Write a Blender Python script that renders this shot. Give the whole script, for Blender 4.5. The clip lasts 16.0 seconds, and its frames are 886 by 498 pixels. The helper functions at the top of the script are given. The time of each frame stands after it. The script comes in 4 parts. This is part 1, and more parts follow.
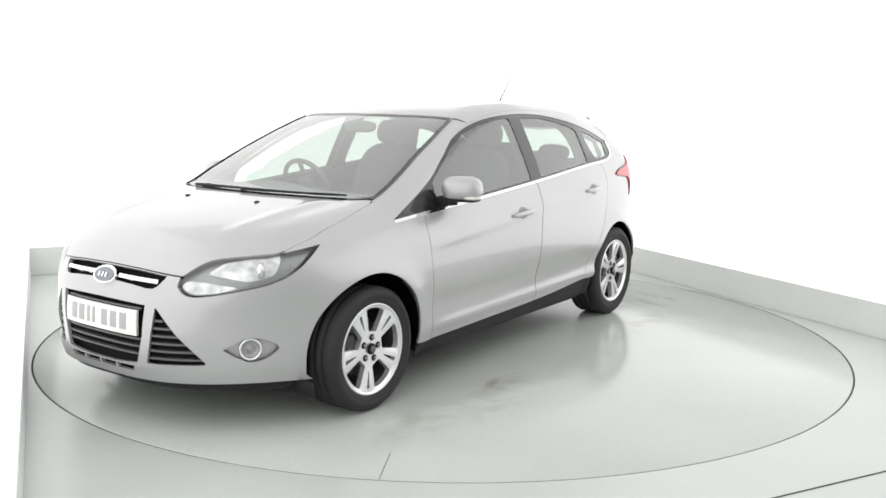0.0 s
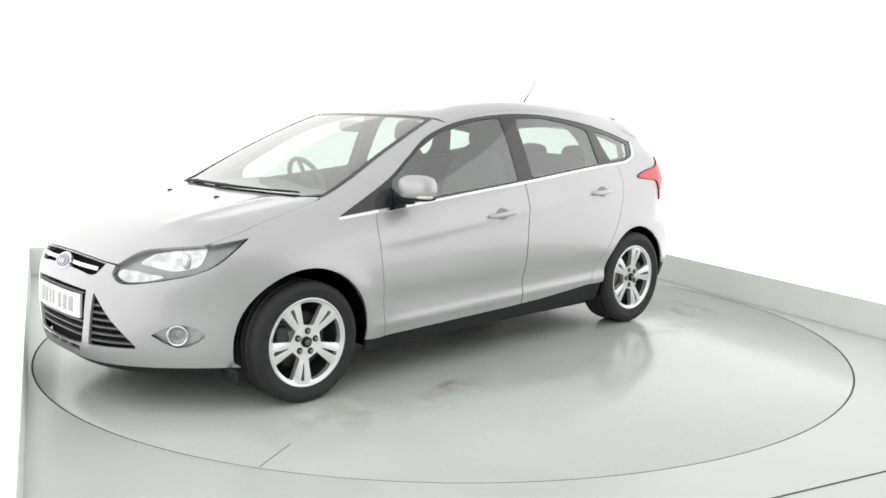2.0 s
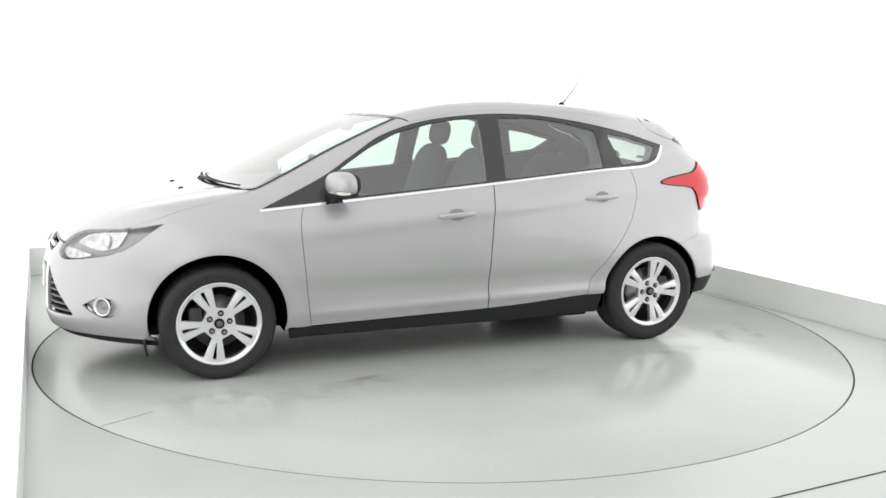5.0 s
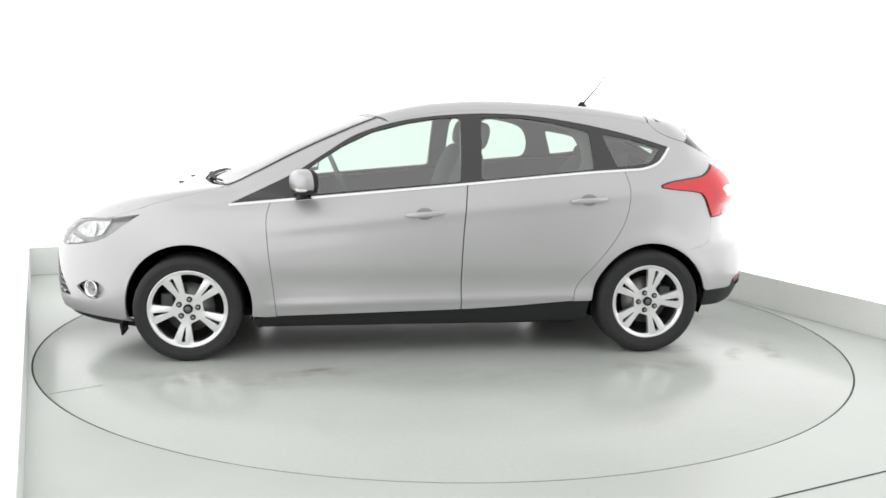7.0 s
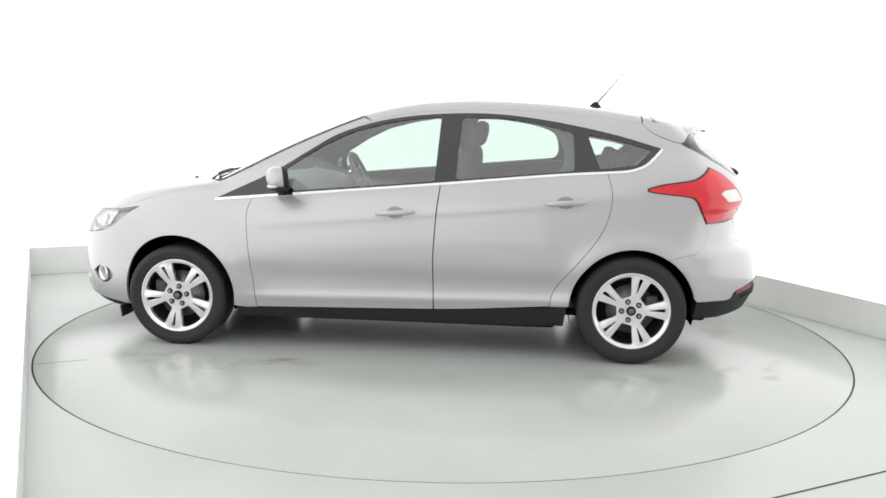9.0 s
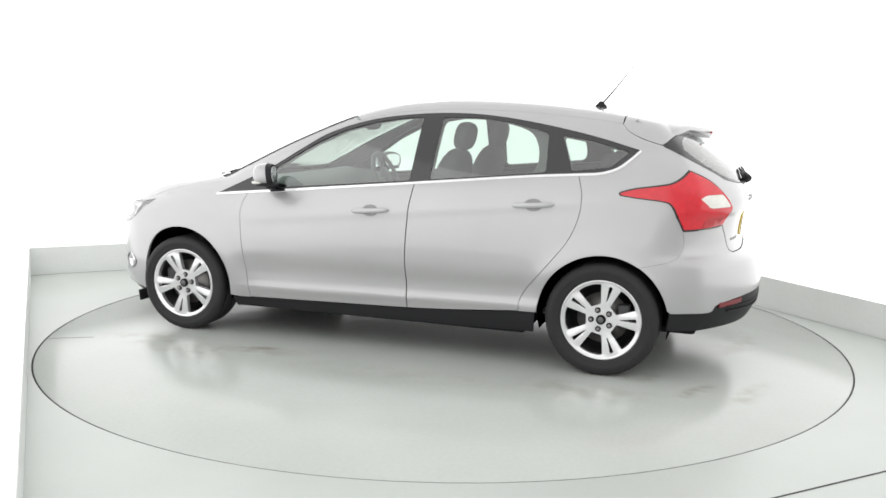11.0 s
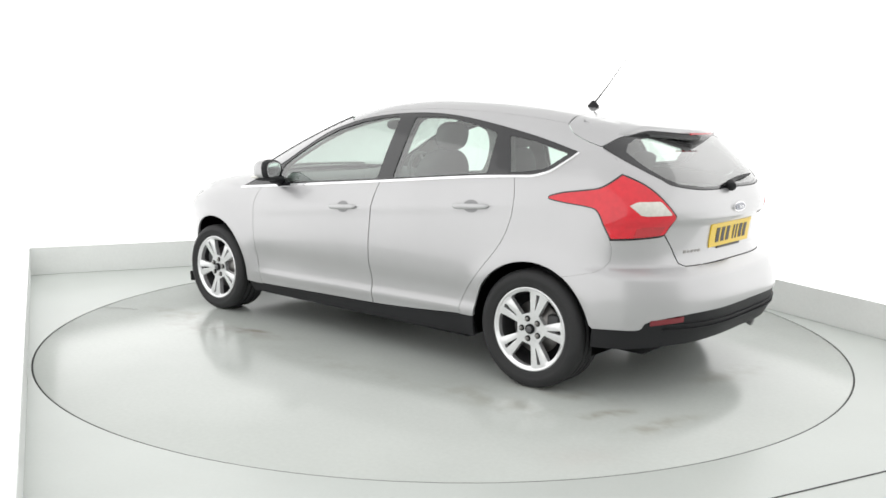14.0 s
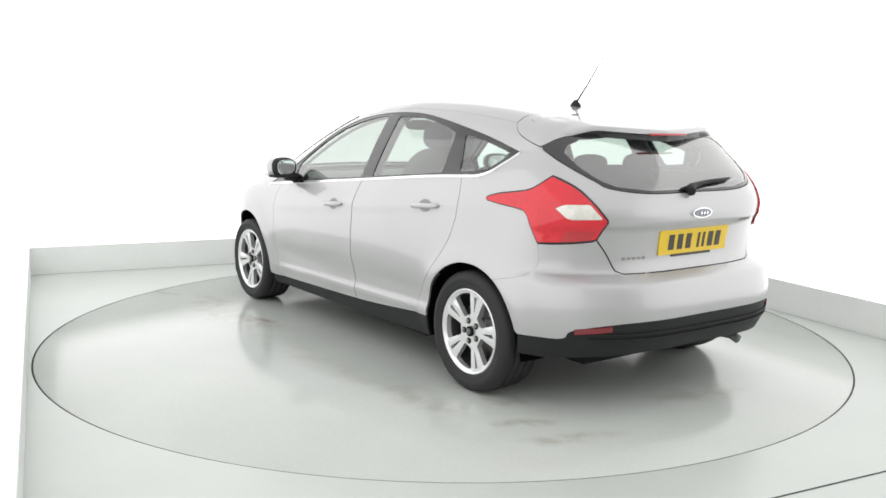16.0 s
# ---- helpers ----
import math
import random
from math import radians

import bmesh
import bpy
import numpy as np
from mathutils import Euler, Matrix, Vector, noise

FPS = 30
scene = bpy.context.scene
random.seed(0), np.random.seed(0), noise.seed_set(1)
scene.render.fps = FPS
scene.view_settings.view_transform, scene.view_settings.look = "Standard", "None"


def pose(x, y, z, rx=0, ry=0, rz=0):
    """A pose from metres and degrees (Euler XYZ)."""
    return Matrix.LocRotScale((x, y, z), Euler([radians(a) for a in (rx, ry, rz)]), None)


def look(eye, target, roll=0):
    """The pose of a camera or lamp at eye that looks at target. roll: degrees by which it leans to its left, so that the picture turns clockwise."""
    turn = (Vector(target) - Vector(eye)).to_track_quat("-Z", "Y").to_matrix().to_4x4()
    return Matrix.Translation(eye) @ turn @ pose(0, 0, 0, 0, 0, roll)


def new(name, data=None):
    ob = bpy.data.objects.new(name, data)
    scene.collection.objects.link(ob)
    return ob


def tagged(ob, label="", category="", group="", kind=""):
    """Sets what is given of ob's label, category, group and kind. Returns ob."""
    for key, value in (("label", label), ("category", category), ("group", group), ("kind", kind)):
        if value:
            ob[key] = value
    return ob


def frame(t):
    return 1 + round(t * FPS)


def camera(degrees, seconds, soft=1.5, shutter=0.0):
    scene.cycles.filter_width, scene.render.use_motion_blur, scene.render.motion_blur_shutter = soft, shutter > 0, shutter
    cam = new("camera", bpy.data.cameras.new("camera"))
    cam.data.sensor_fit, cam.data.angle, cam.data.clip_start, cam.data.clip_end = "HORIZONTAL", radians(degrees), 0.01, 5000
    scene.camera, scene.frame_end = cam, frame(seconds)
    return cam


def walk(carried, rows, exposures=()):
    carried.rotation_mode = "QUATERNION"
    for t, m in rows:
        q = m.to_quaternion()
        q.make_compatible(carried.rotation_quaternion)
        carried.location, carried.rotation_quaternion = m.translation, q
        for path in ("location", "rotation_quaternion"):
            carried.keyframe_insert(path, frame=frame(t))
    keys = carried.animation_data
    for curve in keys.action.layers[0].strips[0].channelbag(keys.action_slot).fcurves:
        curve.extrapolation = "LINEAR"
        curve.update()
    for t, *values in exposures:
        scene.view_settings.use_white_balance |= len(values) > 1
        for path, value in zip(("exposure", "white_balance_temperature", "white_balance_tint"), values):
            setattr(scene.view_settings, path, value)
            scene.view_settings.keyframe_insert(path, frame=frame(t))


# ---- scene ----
cam = camera(52.84, 16.0, soft=1.6)
EYE, AIM = (0.0, -5.6796, 1.407), (-0.0124, 0.0, 0.5237)
walk(cam, [(0.0, look(EYE, AIM, 0.983)), (16.0, look(EYE, AIM, 0.983))])

# the turntable's turn in degrees, second by second
TURN = [(0.0, 54.9), (0.5, 53.1), (1.0, 50.4), (1.5, 47.0), (2.0, 43.35), (2.5, 39.8), (3.0, 36.25), (3.5, 32.7), (4.0, 29.15),
        (4.625, 24.75), (5.25, 20.35), (5.875, 15.95), (6.5, 11.53), (7.0, 8.03), (7.5, 4.51), (8.0, 1.03), (8.5, -2.38), (9.0, -5.75),
        (9.625, -9.96), (10.25, -14.18), (10.875, -18.4), (11.5, -22.62), (12.0, -26.03), (12.5, -29.48), (13.0, -32.95),
        (13.5, -36.4), (14.0, -39.87), (14.5, -43.3), (15.0, -46.78), (15.5, -50.24), (16.0, -53.8)]
CAR_Y = 0.205
ROOM_TURN = 25.85      # the booth stands askew to the camera
HALF, BACK, FRONT_V, HIGH, BAND = 2.5, 2.9, -6.2, 3.1, 0.23
WEST_FAR, WEST_NEAR = -2.402, -2.619      # the west wall's ends, set out of square to fit the camera's view
WEST_TURN = math.degrees(math.atan2(WEST_FAR - WEST_NEAR, BACK - FRONT_V))
FLOOR_W = -2.66

# ---- light: a photo booth with luminous walls and ceiling ----
world = bpy.data.worlds.new("world")
scene.world = world
world.use_nodes = True
world.node_tree.nodes["Background"].inputs[0].default_value = (0.8, 0.83, 0.82, 1)
world.node_tree.nodes["Background"].inputs[1].default_value = 0.3
scene.view_settings.exposure = 0.0


# ---- materials ----
def shader(name):
    m = bpy.data.materials.new(name)
    m.use_nodes = True
    nt = m.node_tree
    return m, nt, nt.nodes["Principled BSDF"]


def material(name, color, rough=0.5, metal=0.0, coat=0.0, grain=0.0, scale=30.0, bump=0.0, stain=0.0, stain_scale=1.5, spec=0.5):
    """Principled surface with fine grain and broad stains."""
    m, nt, b = shader(name)
    b.inputs["Base Color"].default_value = (*color, 1)
    b.inputs["Roughness"].default_value = rough
    b.inputs["Metallic"].default_value = metal
    b.inputs["Coat Weight"].default_value = coat
    b.inputs["Coat Roughness"].default_value = 0.03
    b.inputs["Specular IOR Level"].default_value = spec
    N, link = nt.nodes.new, nt.links.new
    coord = N("ShaderNodeTexCoord")
    if grain or stain:
        fine, broad = N("ShaderNodeTexNoise"), N("ShaderNodeTexNoise")
        fine.inputs["Scale"].default_value, broad.inputs["Scale"].default_value = scale, stain_scale
        fine.inputs["Detail"].default_value, broad.inputs["Detail"].default_value = 4, 6
        for n in (fine, broad):
            link(coord.outputs["Object"], n.inputs["Vector"])
        vary = []
        for n, amount in ((fine, grain), (broad, stain)):
            r = N("ShaderNodeMapRange")
            r.inputs["From Min"].default_value, r.inputs["From Max"].default_value = 0.25, 0.75
            r.inputs["To Min"].default_value, r.inputs["To Max"].default_value = 1 - amount, 1 + amount
            link(n.outputs["Fac"], r.inputs["Value"])
            vary.append(r)
        mul = N("ShaderNodeMath")
        mul.operation = "MULTIPLY"
        link(vary[0].outputs[0], mul.inputs[0])
        link(vary[1].outputs[0], mul.inputs[1])
        mix = N("ShaderNodeVectorMath")
        mix.operation = "SCALE"
        mix.inputs[0].default_value = color
        link(mul.outputs[0], mix.inputs["Scale"])
        link(mix.outputs[0], b.inputs["Base Color"])
        rr = N("ShaderNodeMath")
        rr.operation = "MULTIPLY"
        rr.inputs[1].default_value = rough
        link(mul.outputs[0], rr.inputs[0])
        link(rr.outputs[0], b.inputs["Roughness"])
        if bump:
            bp = N("ShaderNodeBump")
            bp.inputs["Strength"].default_value = bump
            bp.inputs["Distance"].default_value = 0.002
            link(fine.outputs["Fac"], bp.inputs["Height"])
            link(bp.outputs[0], b.inputs["Normal"])
    return m


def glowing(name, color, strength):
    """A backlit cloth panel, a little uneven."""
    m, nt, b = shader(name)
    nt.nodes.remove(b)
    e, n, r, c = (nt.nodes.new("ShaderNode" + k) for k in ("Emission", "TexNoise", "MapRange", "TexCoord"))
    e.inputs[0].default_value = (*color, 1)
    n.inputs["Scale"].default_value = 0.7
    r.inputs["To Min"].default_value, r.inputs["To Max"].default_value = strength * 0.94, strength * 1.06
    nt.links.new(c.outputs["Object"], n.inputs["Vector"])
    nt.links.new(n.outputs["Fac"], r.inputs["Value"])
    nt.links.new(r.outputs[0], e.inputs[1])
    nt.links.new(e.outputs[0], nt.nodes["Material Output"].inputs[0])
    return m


def glassy(name, tint, gloss=0.06, rough=0.0):
    """Thin clear pane: see-through tint with a gloss that grows towards grazing angles."""
    m, nt, b = shader(name)
    nt.nodes.remove(b)
    t, g, w, x, p, r = (nt.nodes.new("ShaderNode" + k) for k in ("BsdfTransparent", "BsdfGlossy", "LayerWeight", "MixShader", "Math", "MapRange"))
    t.inputs[0].default_value = (*tint, 1)
    g.inputs["Roughness"].default_value = rough
    w.inputs[0].default_value = 0.5
    p.operation, p.inputs[1].default_value = "POWER", 3.0
    r.inputs["To Min"].default_value, r.inputs["To Max"].default_value = gloss, 1.0
    nt.links.new(w.outputs["Facing"], p.inputs[0])
    nt.links.new(p.outputs[0], r.inputs["Value"])
    nt.links.new(r.outputs[0], x.inputs[0])
    nt.links.new(t.outputs[0], x.inputs[1])
    nt.links.new(g.outputs[0], x.inputs[2])
    nt.links.new(x.outputs[0], nt.nodes["Material Output"].inputs[0])
    return m


PAINT = material("silver_paint", (0.478, 0.476, 0.484), 0.40, 0.56, 1.0, 0.0, 300, 0, 0.035, 2.0)
BLACK = material("black_plastic", (0.017, 0.017, 0.019), 0.55, 0, 0, 0.12, 400, 0.15, 0.1, 3, spec=0.28)
GLOSS_BLACK = material("gloss_black_trim", (0.02, 0.02, 0.022), 0.12, 0, 0.5)
DARK = material("dark_gap", (0.016, 0.016, 0.017), 0.9, spec=0.1)
# near-black without gloss: the shade inside the wheel arch is put into this colour
ARCH_SHADE = material("arch_shade_black", (0.004, 0.004, 0.004), 1.0, spec=0.0)
RUBBER = material("tyre_rubber", (0.029, 0.029, 0.030), 0.66, 0, 0, 0.2, 120, 0.2, 0.15, 8, spec=0.3)
ALLOY = material("alloy", (0.82, 0.82, 0.83), 0.24, 0.65, 0.3, 0.04, 60, 0, 0.04, 6)
BARREL = material("dark_barrel", (0.06, 0.06, 0.062), 0.5, 0.6)
FADED = material("faded_ink", (0.42, 0.42, 0.43), 0.5)
CUP_SHADE = material("cup_shade_grey", (0.27, 0.27, 0.275), 0.4, 0.4)
PIT = material("lamp_recess", (0.13, 0.13, 0.135), 0.4, 0.2)
STEEL = material("brake_steel", (0.30, 0.29, 0.28), 0.4, 0.9, 0, 0.1, 90, 0, 0.15, 12)
CHROME = material("chrome", (0.86, 0.86, 0.87), 0.08, 1.0)
GLASS = glassy("window_glass", (0.80, 0.90, 0.85), 0.19)
SCREEN = glassy("screen_glass", (0.82, 0.91, 0.86), 0.30)
LENS = glassy("lamp_lens", (0.95, 0.96, 0.96), 0.06)
RED = material("red_lens", (0.66, 0.013, 0.027), 0.14, 0, 0.5, 0.08, 40, 0, 0.08, 6)
DEEP_RED = material("deep_red_lens", (0.50, 0.012, 0.022), 0.15, 0, 1.0)
DULL_RED = material("dull_red_reflector", (0.20, 0.015, 0.022), 0.3, 0, 0.5)
CLEAR = material("clear_lens", (0.72, 0.71, 0.66), 0.1, 0.2, 1.0, 0.1, 60, 0, 0.1, 9)
REFLECTOR = material("lamp_reflector", (0.66, 0.66, 0.66), 0.18, 0.9, 0, 0.3, 28, 0, 0.2, 12)
HOUSING = material("lamp_housing", (0.34, 0.34, 0.345), 0.3, 0.5, 0, 0.1, 80, 0, 0.1, 9)
FABRIC = material("seat_cloth", (0.16, 0.16, 0.165), 0.9, 0, 0, 0.12, 60, 0, 0.15, 6)
TRIM = material("cabin_plastic", (0.19, 0.195, 0.195), 0.6, 0, 0, 0.1, 200, 0.1, 0.1, 4)
PILLAR_TRIM = material("pillar_trim_plastic", (0.115, 0.12, 0.118), 0.7, 0, 0, 0.05, 200, 0.1, 0.05, 4)
PALE_TRIM = material("cabin_headlining", (0.45, 0.45, 0.43), 0.9, 0, 0, 0.05, 200, 0.1, 0.04, 4)
WHITE_PLATE = material("white_plate", (0.80, 0.80, 0.78), 0.35, 0, 0, 0.02, 50, 0, 0.02, 8)
YELLOW_PLATE = material("yellow_plate", (0.80, 0.55, 0.03), 0.35, 0, 0, 0.03, 50, 0, 0.03, 8)
INK = material("plate_ink", (0.05, 0.045, 0.04), 0.5)
BLUE = material("badge_blue", (0.20, 0.21, 0.25), 0.25, 0.5, 0.6)
FLOOR = material("floor_paint", (0.53, 0.56, 0.535), 0.30, 0, 0, 0.02, 60, 0.05, 0.05, 1.3)


def deck_paint():
    """The deck's paint with a few brownish wheel and water stains."""
    m = material("turntable_paint", (0.52, 0.545, 0.52), 0.19, 0, 0, 0.03, 45, 0.05, 0.06, 1.1)
    nt = m.node_tree
    N, link = nt.nodes.new, nt.links.new
    b = nt.nodes["Principled BSDF"]
    coord, rag = N("ShaderNodeTexCoord"), N("ShaderNodeTexNoise")
    rag.inputs["Scale"].default_value, rag.inputs["Detail"].default_value = 7.0, 6
    link(coord.outputs["Object"], rag.inputs["Vector"])
    total = None
    for x, y, turn, long, wide, dark in ((-0.83, -0.89, 15, 0.16, 0.035, 1.0), (-0.95, -1.02, 20, 0.42, 0.13, 0.50), (1.64, -0.76, 60, 0.16, 0.05, 0.9), (1.90, -0.72, 75, 0.25, 0.06, 0.7),
                                         (1.30, -0.62, 10, 0.30, 0.08, 0.5), (1.80, 0.30, 80, 0.30, 0.10, 0.5), (0.2, -1.05, 4, 0.8, 0.10, 0.22), (-1.5, -0.95, 0, 0.35, 0.14, 0.45), (1.1, -0.95, 0, 0.35, 0.12, 0.45)):
        mp, ln, mr = N("ShaderNodeMapping"), N("ShaderNodeVectorMath"), N("ShaderNodeMapRange")
        mp.vector_type = "TEXTURE"
        mp.inputs["Location"].default_value, mp.inputs["Rotation"].default_value, mp.inputs["Scale"].default_value = (x, y, 0), (0, 0, radians(turn)), (long, wide, 1)
        ln.operation = "LENGTH"
        link(coord.outputs["Object"], mp.inputs["Vector"])
        link(mp.outputs[0], ln.inputs[0])
        mr.interpolation_type = "SMOOTHSTEP"
        mr.inputs["From Min"].default_value, mr.inputs["From Max"].default_value = 0.2, 1.6
        mr.inputs["To Min"].default_value, mr.inputs["To Max"].default_value = dark, 0
        link(ln.outputs["Value"], mr.inputs["Value"])
        if total is None:
            total = mr.outputs[0]
        else:
            mx = N("ShaderNodeMath")
            mx.operation = "MAXIMUM"
            link(total, mx.inputs[0])
            link(mr.outputs[0], mx.inputs[1])
            total = mx.outputs[0]
    edge = N("ShaderNodeMapRange")
    edge.inputs["From Min"].default_value, edge.inputs["From Max"].default_value = 0.40, 0.62
    link(rag.outputs["Fac"], edge.inputs["Value"])
    mul, mix = N("ShaderNodeMath"), N("ShaderNodeMixRGB")
    mul.operation = "MULTIPLY"
    link(total, mul.inputs[0])
    link(edge.outputs[0], mul.inputs[1])
    mix.inputs[2].default_value = (0.36, 0.345, 0.30, 1)
    link(b.inputs["Base Color"].links[0].from_socket, mix.inputs[1])
    link(mul.outputs[0], mix.inputs[0])
    link(mix.outputs[0], b.inputs["Base Color"])
    return m


DISC = deck_paint()
PLINTH = material("plinth_paint", (0.81, 0.825, 0.81), 0.45, 0, 0, 0.02, 50, 0.05, 0.05, 1.5)
UNSEEN_WALL = material("unseen_wall_grey", (0.62, 0.625, 0.62), 0.7, 0, 0, 0.03, 30, 0.05, 0.06, 1.0)
JOINT = material("filled_joint", (0.16, 0.165, 0.16), 0.6)
SEAM = material("seam_rubber", (0.03, 0.03, 0.03), 0.7)
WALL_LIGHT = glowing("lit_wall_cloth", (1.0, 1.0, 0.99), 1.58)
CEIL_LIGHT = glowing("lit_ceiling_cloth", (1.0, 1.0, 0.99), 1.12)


# ---- helpers for meshes ----
def part(name, bm, mat, parent=None, label="", smooth=True, sharp=0):
    """Links a bmesh as one object, under a thing or a part."""
    me = bpy.data.meshes.new(name)
    bmesh.ops.recalc_face_normals(bm, faces=bm.faces)
    bm.to_mesh(me)
    bm.free()
    me.materials.append(mat)
    me.polygons.foreach_set("use_smooth", [smooth] * len(me.polygons))
    if sharp:
        me.set_sharp_from_angle(angle=radians(sharp))
    ob = new(name, me)
    ob.parent = parent
    return tagged(ob, label)


def add_box(bm, size, m=Matrix(), bevel=0.0, seg=2):
    r = bmesh.ops.create_cube(bm, size=1.0, matrix=m @ Matrix.Diagonal((*size, 1)))
    if bevel:
        edges = list({e for v in r["verts"] for e in v.link_edges})
        bmesh.ops.bevel(bm, geom=edges, offset=bevel, segments=seg, profile=0.5, affect="EDGES")
    return bm


def box(size, m=Matrix(), bevel=0.0, seg=2):
    return add_box(bmesh.new(), size, m, bevel, seg)


def lathe(profile, n=48, axis="y", m=Matrix(), bm=None):
    """A turned form: profile rows are (radius, along the axis)."""
    bm = bm or bmesh.new()
    rings = []
    for r, h in profile:
        ring = []
        for k in range(n):
            c, s = math.cos(2 * math.pi * k / n), math.sin(2 * math.pi * k / n)
            ring.append(bm.verts.new(m @ Vector((r * c, h, r * s) if axis == "y" else (r * c, r * s, h))))
        rings.append(ring)
    for a, b in zip(rings, rings[1:]):
        for k in range(n):
            bm.faces.new((a[k], a[(k + 1) % n], b[(k + 1) % n], b[k]))
    return bm


def tube(pts, r, n=8, bm=None):
    """A round bar through points, its radius one value or one for each point."""
    bm = bm or bmesh.new()
    pts = [Vector(p) for p in pts]
    rs = r if isinstance(r, (list, tuple)) else [r] * len(pts)
    rings = []
    for i, p in enumerate(pts):
        d = (pts[min(i + 1, len(pts) - 1)] - pts[max(i - 1, 0)]).normalized()
        q = d.to_track_quat("Z", "Y").to_matrix()
        rings.append([bm.verts.new(p + q @ Vector((rs[i] * math.cos(2 * math.pi * k / n), rs[i] * math.sin(2 * math.pi * k / n), 0))) for k in range(n)])
    for a, b in zip(rings, rings[1:]):
        for k in range(n):
            bm.faces.new((a[k], a[(k + 1) % n], b[(k + 1) % n], b[k]))
    bm.faces.new(rings[0][::-1])
    bm.faces.new(rings[-1])
    return bm


def spline(pts, n=8):
    """A smooth open line through points (Catmull-Rom)."""
    p = np.array(pts, float)
    p = np.vstack([2 * p[0] - p[1], p, 2 * p[-1] - p[-2]])
    out = []
    for i in range(1, len(p) - 2):
        for t in np.arange(n) / n:
            out.append(0.5 * (2 * p[i] + (p[i + 1] - p[i - 1]) * t + (2 * p[i - 1] - 5 * p[i] + 4 * p[i + 1] - p[i + 2]) * t * t
                              + (3 * p[i] - p[i - 1] - 3 * p[i + 1] + p[i + 2]) * t ** 3))
    out.append(p[-2])
    return [tuple(q) for q in out]


def rounded(pts, r=0.02):
    """A closed outline with its corners rounded by about r."""
    p = np.array(pts, float)
    out = []
    for a, b, c in zip(np.roll(p, 1, axis=0), p, np.roll(p, -1, axis=0)):
        la, lc = np.linalg.norm(a - b), np.linalg.norm(c - b)
        s = b + (a - b) * min(r, 0.45 * la) / la
        e = b + (c - b) * min(r, 0.45 * lc) / lc
        out += [s * (1 - t) ** 2 + 2 * b * t * (1 - t) + e * t * t for t in (0, 0.25, 0.5, 0.75, 1)]
    return [tuple(q) for q in out]


def both(pts):
    """A closed outline of the whole front or rear from its half, which starts and ends on the middle."""
    return list(pts) + [(-p, q) for p, q in reversed(pts) if abs(p) > 1e-6]

# ---- the car's outer form: front at -x, left side at -y, metres ----
def curve(xs, ys):
    """A smooth monotone curve through a few control values."""
    xs, ys = np.array(xs, float), np.array(ys, float)
    h = np.diff(xs)
    d = np.diff(ys) / h
    m = np.zeros(len(xs))
    w1, w2 = 2 * h[1:] + h[:-1], h[1:] + 2 * h[:-1]
    same = d[:-1] * d[1:] > 0
    safe = np.where(same, d[:-1], 1.0), np.where(same, d[1:], 1.0)
    m[1:-1] = np.where(same, (w1 + w2) / (w1 / safe[0] + w2 / safe[1]), 0)
    m[0], m[-1] = d[0], d[-1]

    def f(x):
        x = np.asarray(x, float)
        xc = np.clip(x, xs[0], xs[-1])
        i = np.clip(np.searchsorted(xs, xc) - 1, 0, len(h) - 1)
        t = (xc - xs[i]) / h[i]
        y = (ys[i] * (1 + 2 * t) * (1 - t) ** 2 + m[i] * h[i] * t * (1 - t) ** 2
             + ys[i + 1] * t * t * (3 - 2 * t) + m[i + 1] * h[i] * t * t * (t - 1))
        return y + np.where(x < xs[0], m[0] * (x - xs[0]), 0) + np.where(x > xs[-1], m[-1] * (x - xs[-1]), 0)
    return f


def ease(x, a, b):
    t = np.clip((x - a) / (b - a), 0, 1)
    return t * t * (3 - 2 * t)


FRONT_AXLE, REAR_AXLE, HUB_Z = -1.522, 1.126, 0.308
ARCH = 0.352
top_line = curve([-2.40, -2.30, -2.20, -2.00, -1.80, -1.60, -1.42, -1.257, -1.071, -0.849, -0.628, -0.408, -0.114, 0.20, 0.587, 0.90, 1.144, 1.369, 1.60, 1.80],
                 [0.645, 0.728, 0.799, 0.875, 0.921, 0.957, 0.990, 1.072, 1.168, 1.270, 1.357, 1.422, 1.468, 1.484, 1.472, 1.446, 1.411, 1.366, 1.305, 1.24])
nose_line = curve([0.12, 0.20, 0.30, 0.45, 0.56, 0.67, 0.74, 0.80], [-2.27, -2.34, -2.372, -2.375, -2.365, -2.333, -2.29, -2.22])
tail_line = curve([0.12, 0.20, 0.28, 0.38, 0.50, 0.595, 0.632, 0.666, 0.72, 0.86, 0.90, 0.94, 1.00, 1.09, 1.20, 1.30, 1.40],
                  [1.70, 1.80, 1.87, 1.915, 1.925, 1.906, 1.888, 1.806, 1.788, 1.803, 1.826, 1.830, 1.812, 1.752, 1.630, 1.512, 1.40])
side_low = curve([0.12, 0.20, 0.284, 0.34, 0.45, 0.55, 0.65, 0.75, 0.82, 0.90, 0.95, 0.98],
                 [0.79, 0.842, 0.868, 0.876, 0.893, 0.906, 0.910, 0.907, 0.901, 0.880, 0.858, 0.838])
taper_low = curve([-2.0, -1.6, -1.2, -0.6, 0.0, 0.6, 1.1, 1.5, 1.9], [0.93, 0.985, 0.995, 1.0, 1.0, 0.997, 0.99, 0.965, 0.90])
taper_high = curve([-2.0, -1.6, -1.2, -0.6, 0.0, 0.6, 1.1, 1.5, 1.9], [0.895, 0.94, 0.962, 0.99, 1.0, 0.985, 0.945, 0.885, 0.79])


def belt(x):
    return 0.885 + 0.083 * (x + 1.27) + 0.004 * (x + 1.27) ** 2


def crease(x):
    return 0.738 + 0.0953 * (x + 1.12)


